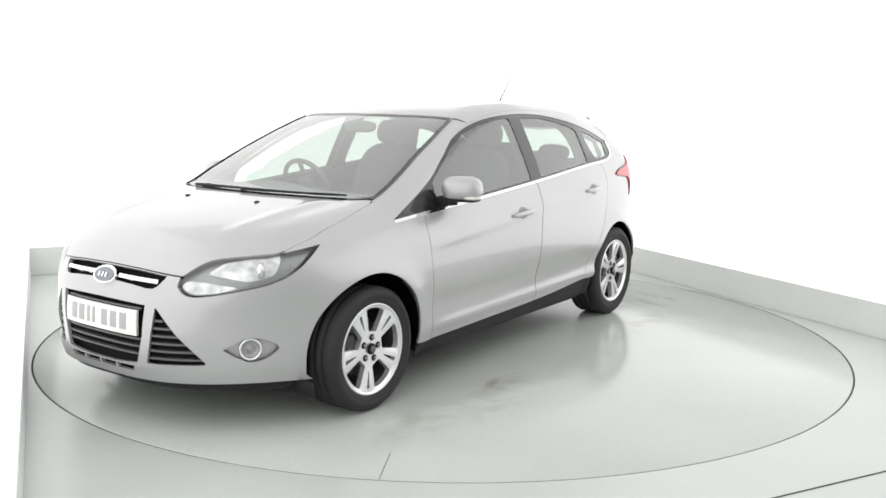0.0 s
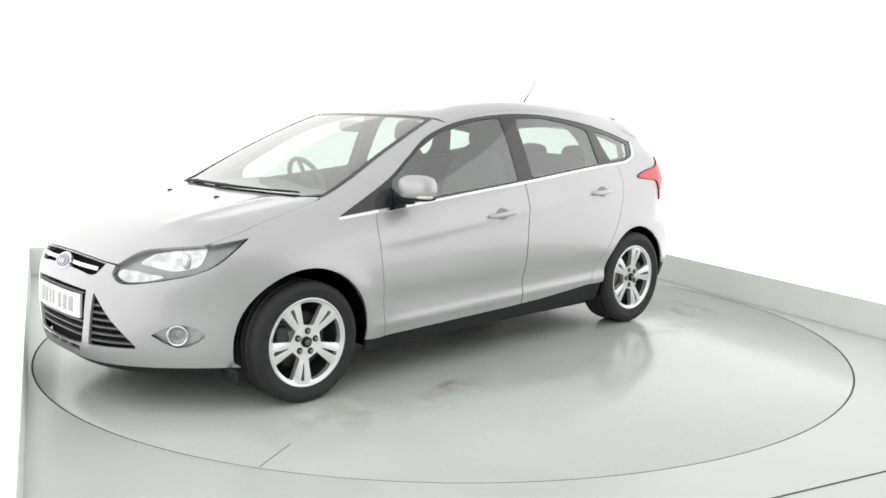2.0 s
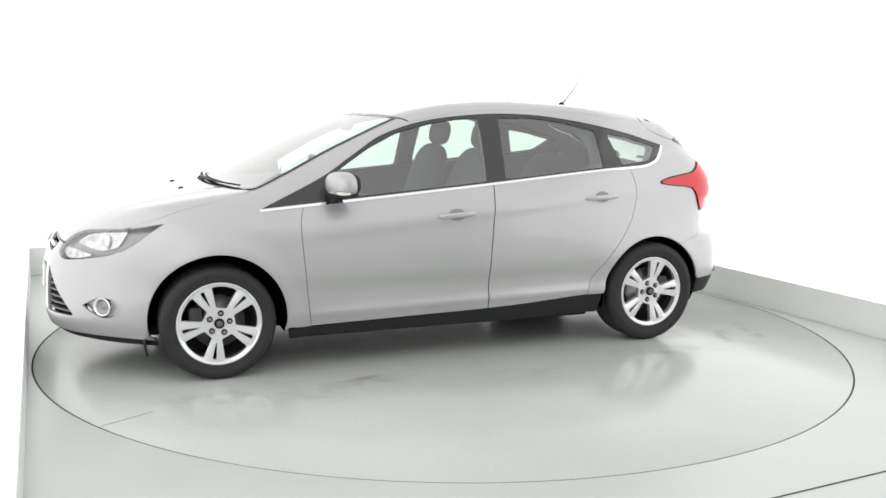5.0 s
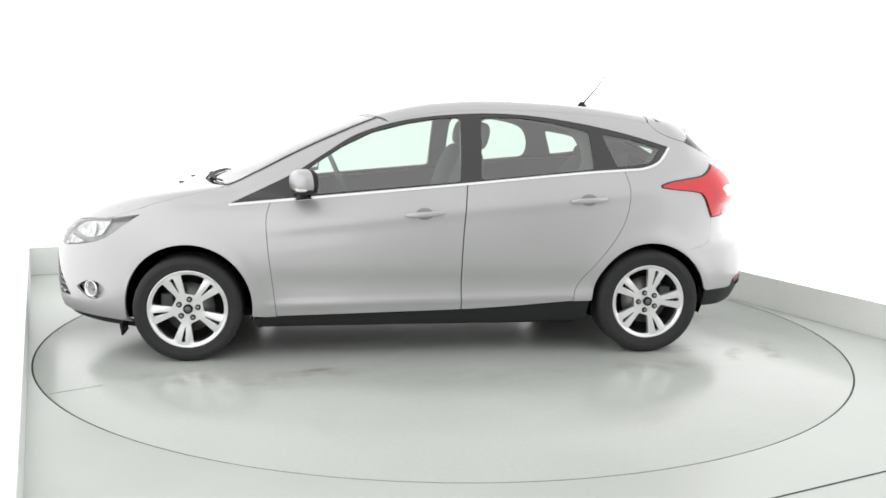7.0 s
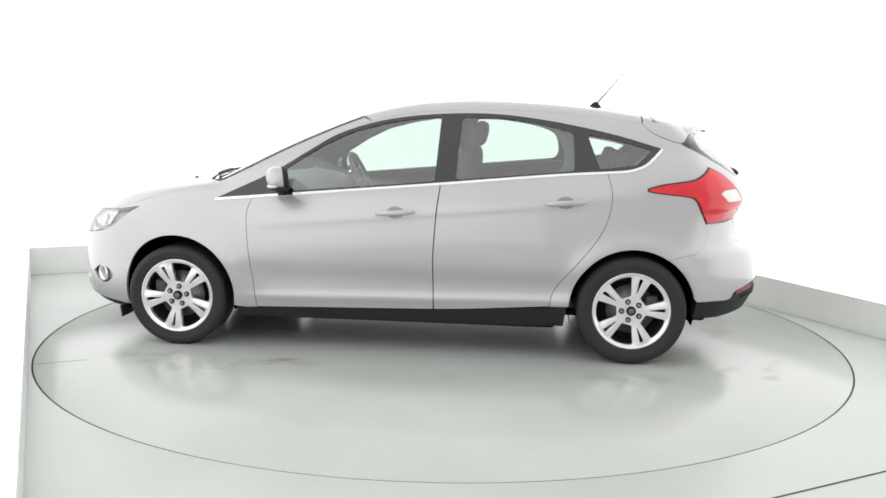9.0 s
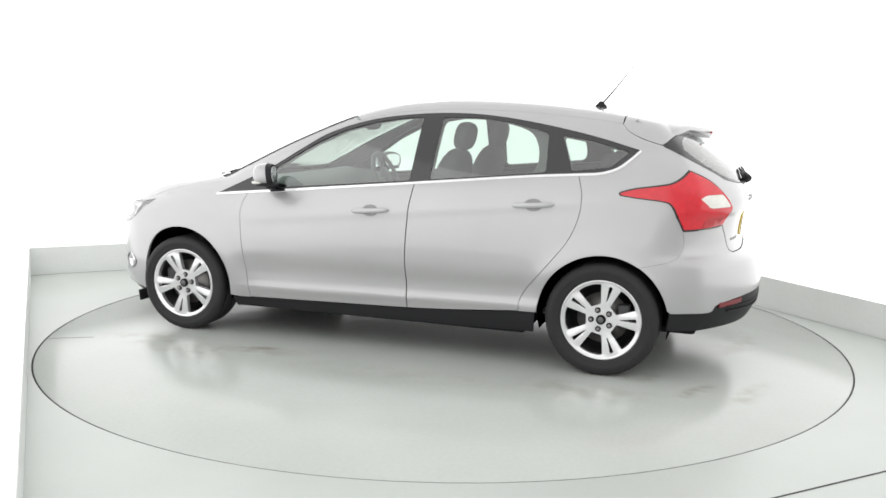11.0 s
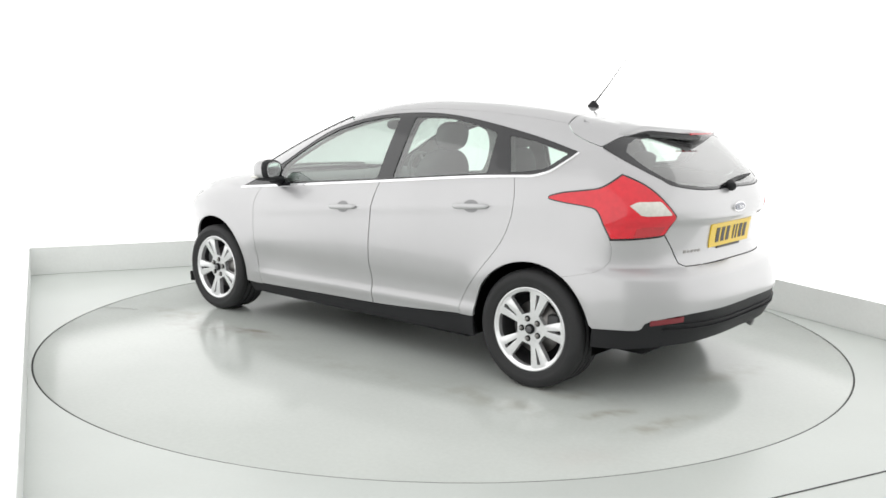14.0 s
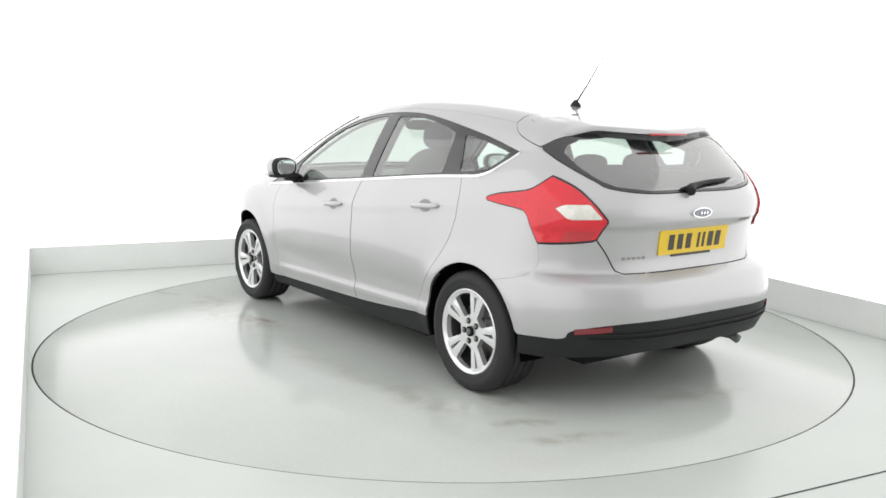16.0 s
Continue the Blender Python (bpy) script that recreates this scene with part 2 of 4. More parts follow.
def half_width(x, z):
    zb = belt(x)
    zz = np.where(z < 0.6, z, 0.6 + (z - 0.6) * 0.38 / (zb - 0.6))
    k = ease(z, 0.35, 0.95)
    taper = taper_low(x) * (1 - k) + taper_high(x) * k
    up = np.maximum(z - zb, 0)
    w = side_low(np.minimum(zz, 0.98)) * taper - 0.42 * up - 0.25 * up * up - 0.05 * ease(x, 0.7, 1.4) * ease(z, zb, zb + 0.1)
    # flares round the wheels, the crease through the handles and the hollow above the sill
    for xa in (FRONT_AXLE, REAR_AXLE):
        r = np.hypot(x - xa, z - HUB_Z)
        w = w + 0.016 * np.exp(-((r - ARCH - 0.005) / 0.07) ** 2) * (z < 0.9)
    body = ease(x, -1.25, -0.9) * (1 - ease(x, 0.9, 1.35))
    dz = z - crease(x)
    w = w + 0.0065 * body * np.exp(-(dz / np.where(dz < 0, 0.034, 0.065)) ** 2)
    w = w - 0.014 * body * np.exp(-((z - 0.43) / 0.07) ** 2) + 0.009 * body * np.exp(-((z - 0.335 - 0.02 * x) / 0.027) ** 2)
    return w


def roof_z(x, a):
    q = 0.10 * (1 - ease(x, -0.5, 0.2)) * ease(x, -1.75, -1.25) + 0.12
    crown = 0.035 + 0.03 * ease(x, -1.4, -0.6)
    ridge = 0.007 * np.exp(-((a - 0.50 - 0.10 * (x + 1.5)) / 0.045) ** 2) * ease(x, -2.15, -1.9) * (1 - ease(x, -1.52, -1.40))
    return top_line(x - q * a * a) - crown * a * a + ridge


def nose_x(a, z):
    return nose_line(z) + (1.04 - 0.28 * ease(z, 0.45, 0.80)) * np.maximum(a, 1e-6) ** 3.13


def tail_x(a, z):
    return tail_line(z) - (0.65 + 0.08 * ease(z, 0.95, 1.2)) * np.maximum(a, 1e-6) ** 3.7


def smooth_max(a, b, k):
    h = np.maximum(k - np.abs(a - b), 0) / k
    return np.maximum(a, b) + h * h * k * 0.25


def form(x, y, z):
    """Below zero inside the car's body, above it outside."""
    a = np.abs(y)
    e = 0.01
    side = (a - half_width(x, z)) / np.sqrt(1 + ((half_width(x, z + e) - half_width(x, z - e)) / (2 * e)) ** 2)
    r = roof_z(x, a)
    top = (z - r) / np.sqrt(1 + ((roof_z(x + e, a) - roof_z(x - e, a)) / (2 * e)) ** 2)
    slope = (nose_x(a + e, z) - nose_x(a - e, z)) / (2 * e)
    nose = (nose_x(a, z) - x) / np.sqrt(1 + slope ** 2)
    slope = (tail_x(a + e, z) - tail_x(a - e, z)) / (2 * e)
    tail = (x - tail_x(a, z)) / np.sqrt(1 + slope ** 2)
    d = smooth_max(side, top, 0.09 + 0.03 * ease(-x, 1.2, 1.8))
    d = smooth_max(d, nose, 0.10)
    d = smooth_max(d, tail, 0.05)
    return d


AXIS_F, AXIS_R = -1.50, 1.00


def rays(mode, p, q):
    """Where a point (p, q) of a side, top, front or rear drawing starts from, and the way out from there."""
    o, i = np.zeros_like(p), np.ones_like(p)
    if mode == "side":
        return (p, o, q), (o, -i, o)
    if mode == "top":
        return (p, q, o + 0.4), (o, o, i)
    if mode == "front":
        return (o + AXIS_F, o, q), (-np.cos(p), -np.sin(p), o)
    return (o + AXIS_R, o, q), (np.cos(p), -np.sin(p), o)


def drawn(mode, P):
    """The place of points of the body in a drawing."""
    P = np.asarray(P, float)
    x, y, z = P[..., 0], P[..., 1], P[..., 2]
    if mode == "side":
        return np.stack([x, z], -1)
    if mode == "top":
        return np.stack([x, y], -1)
    if mode == "front":
        return np.stack([np.arctan2(-y, AXIS_F - x), z], -1)
    return np.stack([np.arctan2(-y, x - AXIS_R), z], -1)


def onto(mode, pts, lift=0.0):
    """Points of a drawing, laid onto the body (lifted off it)."""
    pts = np.asarray(pts, float).reshape(-1, 2)
    (ox, oy, oz), (dx, dy, dz) = rays(mode, pts[:, 0], pts[:, 1])
    lo, hi = np.full(len(pts), 0.02), np.full(len(pts), 1.35)
    for _ in range(22):
        mid = (lo + hi) / 2
        out = form(ox + dx * mid, oy + dy * mid, oz + dz * mid) > lift
        hi = np.where(out, mid, hi)
        lo = np.where(out, lo, mid)
    t = (lo + hi) / 2
    return np.stack([ox + dx * t, oy + dy * t, oz + dz * t], -1)


def normals(P):
    e = 0.003
    x, y, z = P[:, 0], P[:, 1], P[:, 2]
    n = np.stack([form(x + e, y, z) - form(x - e, y, z), form(x, y + e, z) - form(x, y - e, z), form(x, y, z + e) - form(x, y, z - e)], -1)
    return n / np.maximum(np.linalg.norm(n, axis=1, keepdims=True), 1e-9)


# ---- panels laid onto the form ----
def spaced(loop, step):
    out = []
    for a, b in zip(loop, loop[1:] + loop[:1]):
        a, b = np.array(a), np.array(b)
        n = max(1, int(np.ceil(np.linalg.norm(b - a) / step)))
        out += [a + (b - a) * k / n for k in range(n)]
    return np.array(out)


def shrunk(loop, d):
    """The loop moved inwards by d."""
    p = np.array(loop)
    area = 0.5 * np.sum(p[:, 0] * np.roll(p[:, 1], -1) - p[:, 1] * np.roll(p[:, 0], -1))
    t1, t2 = p - np.roll(p, 1, axis=0), np.roll(p, -1, axis=0) - p
    n = [np.stack([-t[:, 1], t[:, 0]], -1) / np.maximum(np.linalg.norm(t, axis=1, keepdims=True), 1e-9) for t in (t1, t2)]
    b = n[0] + n[1]
    b = b / np.maximum(np.linalg.norm(b, axis=1, keepdims=True), 0.3)
    c = np.maximum((b * n[0]).sum(1, keepdims=True), 0.4)
    return p + b / c * d * np.sign(area)


def within(pts, loop):
    x, y = pts[:, 0], pts[:, 1]
    inside = np.zeros(len(pts), bool)
    for (x1, y1), (x2, y2) in zip(loop, np.roll(loop, -1, axis=0)):
        cut = (y1 > y) != (y2 > y)
        inside ^= cut & (x < (x2 - x1) * (y - y1) / (y2 - y1 + 1e-12) + x1)
    return inside


def filled(loops, step):
    """Points and triangles that fill an outline (the first loop) less its holes."""
    from mathutils.geometry import delaunay_2d_cdt
    pts = np.vstack(loops)
    edges, k = [], 0
    for lp in loops:
        edges += [(k + i, k + (i + 1) % len(lp)) for i in range(len(lp))]
        k += len(lp)
    lo, hi = loops[0].min(0), loops[0].max(0)
    gx, gy = np.meshgrid(np.arange(lo[0] + step / 2, hi[0], step), np.arange(lo[1] + step / 2, hi[1], step))
    gx = gx + (np.arange(gx.shape[0]) % 2 * step / 2)[:, None]
    g = np.stack([gx.ravel(), gy.ravel()], -1)
    keep = within(g, loops[0])
    for lp in loops[1:]:
        keep &= ~within(g, lp)
    g = g[keep]
    near = np.array([np.min(np.sum((pts - q) ** 2, 1)) > (0.45 * step) ** 2 for q in g], bool) if len(g) else []
    g = g[near] if len(g) else g
    v, _, f, *_ = delaunay_2d_cdt([Vector(q) for q in np.vstack([pts, g])] if len(g) else [Vector(q) for q in pts], edges, [], 0, 1e-6)
    v = np.array([tuple(q) for q in v])
    f = np.array([t for t in f if len(t) == 3])
    mid = v[f].mean(1)
    ok = within(mid, loops[0])
    for lp in loops[1:]:
        ok &= ~within(mid, lp)
    return v, f[ok]


def panel(name, mode, outline, mat, parent, holes=(), lift=0.0, gap=0.0018, lip=0.012, step=0.03, flip=False, label=""):
    """A piece of the car's skin: an outline drawn in one view, laid onto the form, with its edge turned in."""
    sc = np.array([0.85, 1.0]) if mode in ("front", "rear") else np.ones(2)
    loops = [spaced([tuple(np.array(q) * sc) for q in outline], step)] + [spaced([tuple(np.array(q) * sc) for q in h], step) for h in holes]
    loops = [shrunk(lp, gap if i == 0 else -gap) for i, lp in enumerate(loops)]
    v2, f = filled(loops, step)
    P = onto(mode, v2 / sc, lift)
    N = normals(P)
    if flip:
        P, N = P * (1, -1, 1), N * (1, -1, 1)
    a, b, c = P[f[:, 0]], P[f[:, 1]], P[f[:, 2]]
    wrong = np.einsum("ij,ij->i", np.cross(b - a, c - a), N[f[:, 0]]) < 0
    f[wrong] = f[wrong][:, ::-1]
    count = {}
    for t in f:
        for i in range(3):
            e = (int(t[i]), int(t[(i + 1) % 3]))
            count[tuple(sorted(e))] = None if tuple(sorted(e)) in count else e
    rim = [e for e in count.values() if e]
    ids = sorted({i for e in rim for i in e})
    at = {i: len(P) + k for k, i in enumerate(ids)}
    low = {i: len(P) + len(ids) + k for k, i in enumerate(ids)}
    V = np.vstack([P, P[ids], P[ids] - N[ids] * lip])
    faces = [tuple(map(int, t)) for t in f] + [(at[j], at[i], low[i], low[j]) for i, j in rim]
    me = bpy.data.meshes.new(name)
    me.from_pydata([tuple(q) for q in V], [], faces)
    me.materials.append(mat)
    me.polygons.foreach_set("use_smooth", [True] * len(faces))
    rn = np.zeros((len(V), 3))
    rn[:len(P)] = N
    for i, j in rim:
        n = np.cross(P[j] - P[i], -N[i])
        n = -n / max(np.linalg.norm(n), 1e-9)
        for k in (at[i], at[j], low[i], low[j]):
            rn[k] += n
    rn /= np.maximum(np.linalg.norm(rn, axis=1, keepdims=True), 1e-9)
    me.normals_split_custom_set_from_vertices([tuple(q) for q in rn])
    ob = new(name, me)
    ob.parent = parent
    return tagged(ob, label)


def moved(src, dst, pts):
    """Points of one drawing, on the body, in another drawing."""
    return [tuple(q) for q in drawn(dst, onto(src, pts))]


def arc(xa, r, a0, a1, n=18, z0=HUB_Z):
    return [(xa + r * math.cos(math.radians(a0 + (a1 - a0) * k / n)), z0 + r * math.sin(math.radians(a0 + (a1 - a0) * k / n))) for k in range(n + 1)]


def gutter(xs, nz=0.74):
    """The roof's edge: where the skin leans over by a set angle, as (x, a) of the top drawing."""
    xs = np.array(xs, float)
    lo, hi = np.full(len(xs), 0.30), np.full(len(xs), 0.80)
    for _ in range(18):
        mid = (lo + hi) / 2
        n = normals(onto("top", np.stack([xs, -mid], -1)))
        flat = np.abs(n[:, 1]) < math.sqrt(1 - nz * nz)
        lo, hi = np.where(flat, mid, lo), np.where(flat, hi, mid)
    return [(float(x), -float(a)) for x, a in zip(xs, (lo + hi) / 2)]


# ---- the booth ----
ROOM = pose(0, 0, 0, 0, 0, ROOM_TURN)
RADIUS = 2.4416


def structure(name, bm, mat, label, category, smooth=False):
    return tagged(part(name, bm, mat, None, label, smooth), label, category, "", "structure")


def ring_floor():
    """The booth's floor sheet with the turntable's round opening in it."""
    bm = bmesh.new()
    n = 192
    corners = [(HALF, BACK), (FLOOR_W, BACK), (FLOOR_W, FRONT_V), (HALF, FRONT_V)]
    inner, outer = [], []
    for k in range(n):
        a = 2 * math.pi * k / n
        c, s = math.cos(a), math.sin(a)
        t = min((HALF if c > 0 else FLOOR_W) / c if abs(c) > 1e-9 else 1e9, ((BACK if s > 0 else FRONT_V) / s) if abs(s) > 1e-9 else 1e9)
        inner.append(bm.verts.new((c * (RADIUS + 0.009), s * (RADIUS + 0.009), 0)))
        outer.append(bm.verts.new((c * t, s * t, 0)))
    low = [bm.verts.new((v.co.x, v.co.y, -0.05)) for v in inner]
    for k in range(n):
        j = (k + 1) % n
        bm.faces.new((inner[k], inner[j], outer[j], outer[k]))
        bm.faces.new((inner[j], inner[k], low[k], low[j]))
    for cx, cy in corners:
        a = math.atan2(cy, cx) % (2 * math.pi)
        k = int(a / (2 * math.pi) * n)
        bm.faces.new((outer[k], outer[(k + 1) % n], bm.verts.new((cx, cy, 0))))
    bmesh.ops.transform(bm, matrix=ROOM, verts=bm.verts)
    return bm


structure("floor", ring_floor(), FLOOR, "pale grey-green painted booth floor", "floor")
structure("turntable_pit", box((5.2, 5.2, 0.06), ROOM @ pose(0, 0, -0.09)), SEAM, "dark pit below the turntable", "pit")


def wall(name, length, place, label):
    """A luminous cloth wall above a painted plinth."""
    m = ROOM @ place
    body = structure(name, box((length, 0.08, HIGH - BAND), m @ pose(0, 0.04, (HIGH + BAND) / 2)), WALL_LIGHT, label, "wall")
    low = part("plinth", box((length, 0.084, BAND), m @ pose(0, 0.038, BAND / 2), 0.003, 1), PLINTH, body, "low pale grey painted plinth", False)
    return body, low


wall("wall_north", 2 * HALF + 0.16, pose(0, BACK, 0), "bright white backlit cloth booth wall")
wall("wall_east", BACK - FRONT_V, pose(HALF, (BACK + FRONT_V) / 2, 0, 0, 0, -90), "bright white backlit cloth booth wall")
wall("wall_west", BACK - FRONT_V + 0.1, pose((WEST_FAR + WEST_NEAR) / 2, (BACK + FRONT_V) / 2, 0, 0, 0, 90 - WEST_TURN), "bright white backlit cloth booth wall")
# added out of view: its grey dims what the car's side reflects
structure("wall_south", box((2 * HALF + 0.36, 0.08, HIGH), ROOM @ pose(-0.10, FRONT_V - 0.04, HIGH / 2)), UNSEEN_WALL, "unseen grey wall added behind the camera to dim reflections", "wall")
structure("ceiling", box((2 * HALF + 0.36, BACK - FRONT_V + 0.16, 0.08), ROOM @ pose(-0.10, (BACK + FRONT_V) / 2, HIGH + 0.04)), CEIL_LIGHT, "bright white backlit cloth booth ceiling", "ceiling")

# an old seam in the floor paint before the turntable
structure("floor_seam", box((1.5, 0.005, 0.003), pose(1.55, -2.38, 0.0015, 0, 0, 26.5)), SEAM, "thin dark seam in the painted floor", "seam")


def turntable():
    ob = tagged(new("turntable"), "large round painted steel turntable flush with the floor", "turntable")
    bm = lathe([(0.001, 0.0), (1.2, 0.0), (RADIUS - 0.004, 0.0), (RADIUS, -0.003), (RADIUS, -0.03), (0.001, -0.03)], 192, "z")
    part("deck", bm, DISC, ob, "pale grey-green painted steel deck")
    rim = lathe([(RADIUS - 0.001, -0.0025), (RADIUS + 0.008, -0.0025), (RADIUS + 0.008, -0.02), (RADIUS - 0.001, -0.02)], 192, "z")
    part("edge_seal", rim, SEAM, ob, "thin black rubber seal")
    for turn, r0, r1 in ((209.5, 2.17, 2.437),):
        m = pose(0, 0, 0.0004, 0, 0, turn)
        part("plate_joint", box((r1 - r0, 0.0035, 0.001), m @ pose((r0 + r1) / 2, 0, 0)), JOINT, ob, "thin dark plate joint", False)
    return ob


# ---- the car ----
car = tagged(new("car"), "silver five-door hatchback car with black trim, parked on the turntable", "car")
car.location = (0, CAR_Y, 0)

BELT = spline([(-1.297, 0.875), (-1.106, 0.893), (-0.618, 0.938), (0.023, 0.998), (0.664, 1.060), (0.989, 1.083)], 10)
BELT_END = spline([(0.989, 1.083), (1.08, 1.091), (1.165, 1.118), (1.225, 1.165), (1.272, 1.213)], 6)
GLASS_TOP = spline([(1.272, 1.213), (1.003, 1.287), (0.675, 1.352), (0.350, 1.390), (0.020, 1.388), (-0.311, 1.348), (-0.579, 1.267),
                    (-0.770, 1.155), (-0.961, 1.036), (-1.297, 0.875)], 8)
SILL = curve([-1.15, -0.55, 0.06, 0.717], [0.243, 0.259, 0.276, 0.320])


def belt_part(x0, x1):
    return [q for q in BELT if x0 < q[0] < x1]


def belt_at(x):
    b = np.array(BELT)
    return (x, float(np.interp(x, b[:, 0], b[:, 1])))


DOOR_F = spline([belt_at(-1.066), (-1.092, 0.807), (-1.085, 0.650), (-1.060, 0.421), (-1.040, float(SILL(-1.04)))], 8)
DOOR_B = spline([belt_at(0.034), (0.017, 0.829), (0.002, 0.572), (0.006, float(SILL(0.006)))], 8)
DOOR_R = spline([belt_at(0.965), (0.995, 0.967), (0.981, 0.840), (0.925, 0.712), (0.800, 0.551), (0.722, 0.458), (0.680, 0.388), (0.668, float(SILL(0.668)))], 8)
ARC_R_TOP = arc(REAR_AXLE, ARCH, 177, 58, 24)
ARC_F = arc(FRONT_AXLE, ARCH, -9, 128, 30)

# lamps and shut lines, drawn from the front and from the rear (angle, height)
LAMP_TOP = spline([(0.500, 0.652), (0.526, 0.692), (0.645, 0.753), (0.817, 0.775), (1.016, 0.787), (1.231, 0.814)], 6)
LAMP_LOW = spline([(1.231, 0.814), (1.156, 0.766), (1.058, 0.703), (0.947, 0.660), (0.789, 0.632), (0.607, 0.611), (0.537, 0.621), (0.500, 0.652)], 6)
TAIL_OUT = spline([(0.930, 1.120), (1.040, 1.056), (1.140, 1.036), (1.250, 1.021), (1.332, 1.002), (1.352, 0.991)], 5) + spline([(1.348, 0.980), (1.325, 0.974), (1.24, 0.964), (1.11, 0.952), (1.060, 0.935), (1.025, 0.87), (0.988, 0.803)], 5)
TAIL_IN = spline([(0.930, 1.120), (0.806, 1.069), (0.718, 1.003), (0.642, 0.922)], 4) + [(0.641, 0.910)] + spline([(0.688, 0.832), (0.715, 0.820), (0.85, 0.808), (0.988, 0.803)], 4)
SEAM_R = spline([(0.988, 0.803), (0.975, 0.74), (0.990, 0.69), (1.06, 0.645), *moved("side", "rear", arc(REAR_AXLE, ARCH, 58, 58, 1)[:1])], 5)
SEAM_F = spline([(0.972, 0.669), (1.03, 0.635), *moved("side", "front", arc(FRONT_AXLE, ARCH, 128, 128, 1)[:1])], 5)
BONNET_SIDE = spline([*moved("front", "top", [(1.016, 0.787)]), (-1.767, -0.745), (-1.56, -0.738), (-1.335, -0.708)], 8)
PILLAR = spline([(-1.335, -0.708), (-1.305, -0.690), (-1.176, -0.690), (-1.043, -0.675), (-0.891, -0.649), (-0.696, -0.616), (-0.468, -0.568)], 5)
SCREEN_LOW = spline([(-1.300, -0.684), (-1.393, -0.547), (-1.466, -0.235), (-1.484, 0.0)], 6)
SCREEN_TOP = spline([(-0.468, -0.562), (-0.510, -0.38), (-0.543, -0.22), (-0.560, 0.0)], 6)
GUTTER = [(x, min(-0.50, y)) for x, y in gutter(np.linspace(-0.40, 1.16, 24))]
SEAM_TOP = spline([*moved("top", "rear", [GUTTER[-1]]), (1.262, 1.305), (1.16, 1.268), (1.048, 1.240)], 5)


def side_panels(flip):
    kw = dict(parent=car, flip=flip)
    # doors
    low = [(x, float(SILL(x))) for x in np.linspace(0.0, -1.04, 12)]
    panel("front_door", "side", belt_part(-1.066, 0.034) + DOOR_B + low[1:-1] + DOOR_F[::-1], PAINT, step=0.018, gap=0.003, **kw)
    low = [(x, float(SILL(x))) for x in np.linspace(0.668, 0.006, 10)]
    panel("rear_door", "side", belt_part(0.034, 0.965) + DOOR_R + low[1:-1] + DOOR_B[::-1], PAINT, step=0.018, gap=0.003, **kw)
    # front wing: round the lamp's tip, along the bonnet, down the door, over the wheel
    lamp = moved("front", "side", [q for q in LAMP_TOP if q[0] > 1.005][1:] + [q for q in LAMP_LOW if q[0] > 0.98] + SEAM_F)
    wing = (moved("top", "side", BONNET_SIDE[::-1]) + lamp + ARC_F[::-1][1:] + [(-1.10, float(SILL(-1.1)))] + DOOR_F[::-1] + belt_part(-1.297, -1.066)[::-1] + [(-1.297, 0.876)])
    panel("front_wing", "side", wing, PAINT, step=0.025, gap=0.0, **kw)
    # the side frame in one piece: pillar, roof rail, rear quarter
    upper = moved("top", "side", PILLAR + GUTTER)
    seam = moved("rear", "side", SEAM_TOP[1:] + spline([(1.048, 1.240), (0.960, 1.185), (0.930, 1.120)], 5)[1:] + TAIL_OUT[1:])
    bump = moved("rear", "side", SEAM_R[1:-1])
    frame_loop = ([(-1.297, 0.8765)] + upper + seam + bump + ARC_R_TOP[::-1] + [(0.77, 0.322), (0.72, float(SILL(0.70)))] + DOOR_R[::-1] + [belt_at(0.985)] + BELT_END[1:] + GLASS_TOP[1:-1])
    panel("side_frame", "side", frame_loop, PAINT, step=0.025, gap=0.0, **kw)
    # sill
    sill = [(x, float(SILL(x)) - 0.004) for x in np.linspace(-1.165, 0.765, 16)] + [(0.75, 0.198), (0.2, 0.185), (-1.15, 0.178)]
    panel("sill_cover", "side", sill, BLACK, lift=-0.008, step=0.04, label="black plastic sill cover", **kw)
    # glass and its black surround
    front = rounded([(-0.93, 0.925), (-0.915, 1.035), (-0.80, 1.112), (-0.67, 1.195), (-0.50, 1.277), (-0.30, 1.329), (-0.13, 1.357), (0.012, 1.367), (-0.004, 1.009)], 0.02)
    rear = rounded([(0.118, 1.021), (0.137, 1.366), (0.364, 1.370), (0.562, 1.342), (0.70, 1.312), (0.772, 1.292), (0.783, 1.084)], 0.02)
    quarter = rounded([(0.925, 1.098), (0.853, 1.283), (1.008, 1.258), (1.215, 1.202), (1.125, 1.122), (1.00, 1.105)], 0.015)
    dlo = BELT + BELT_END[1:] + GLASS_TOP[1:-1]
    sur = panel("window_surround", "side", dlo, GLOSS_BLACK, holes=(front, rear, quarter), lift=-0.004, gap=0.001, step=0.025, label="gloss black window surround", **kw)
    for nm, loop in (("front_window", front), ("rear_window", rear), ("quarter_window", quarter)):
        g = panel(nm, "side", loop, GLASS, lift=-0.008, gap=-0.004, lip=0.002, step=0.04, label="clear greenish side window", **kw)
        g.visible_shadow = False
    # the cabin's pillar trim, with its own rounder openings
    inner = [front,
             rounded([(0.118, 1.021), (0.137, 1.366), (0.364, 1.366), (0.56, 1.335), (0.672, 1.295), (0.725, 1.19), (0.715, 1.078)], 0.06),
             [(0.915 + (p - 0.915) * 0.93, 1.10 + (q - 1.10) * 0.93) for p, q in quarter]]
    panel("pillar_trim", "side", dlo, PILLAR_TRIM, holes=inner, lift=-0.045, gap=0.004, lip=0.015, step=0.03, label="grey plastic cabin pillar trim", **kw)
    line = np.array(BELT + BELT_END[1:])
    d = np.gradient(line, axis=0)
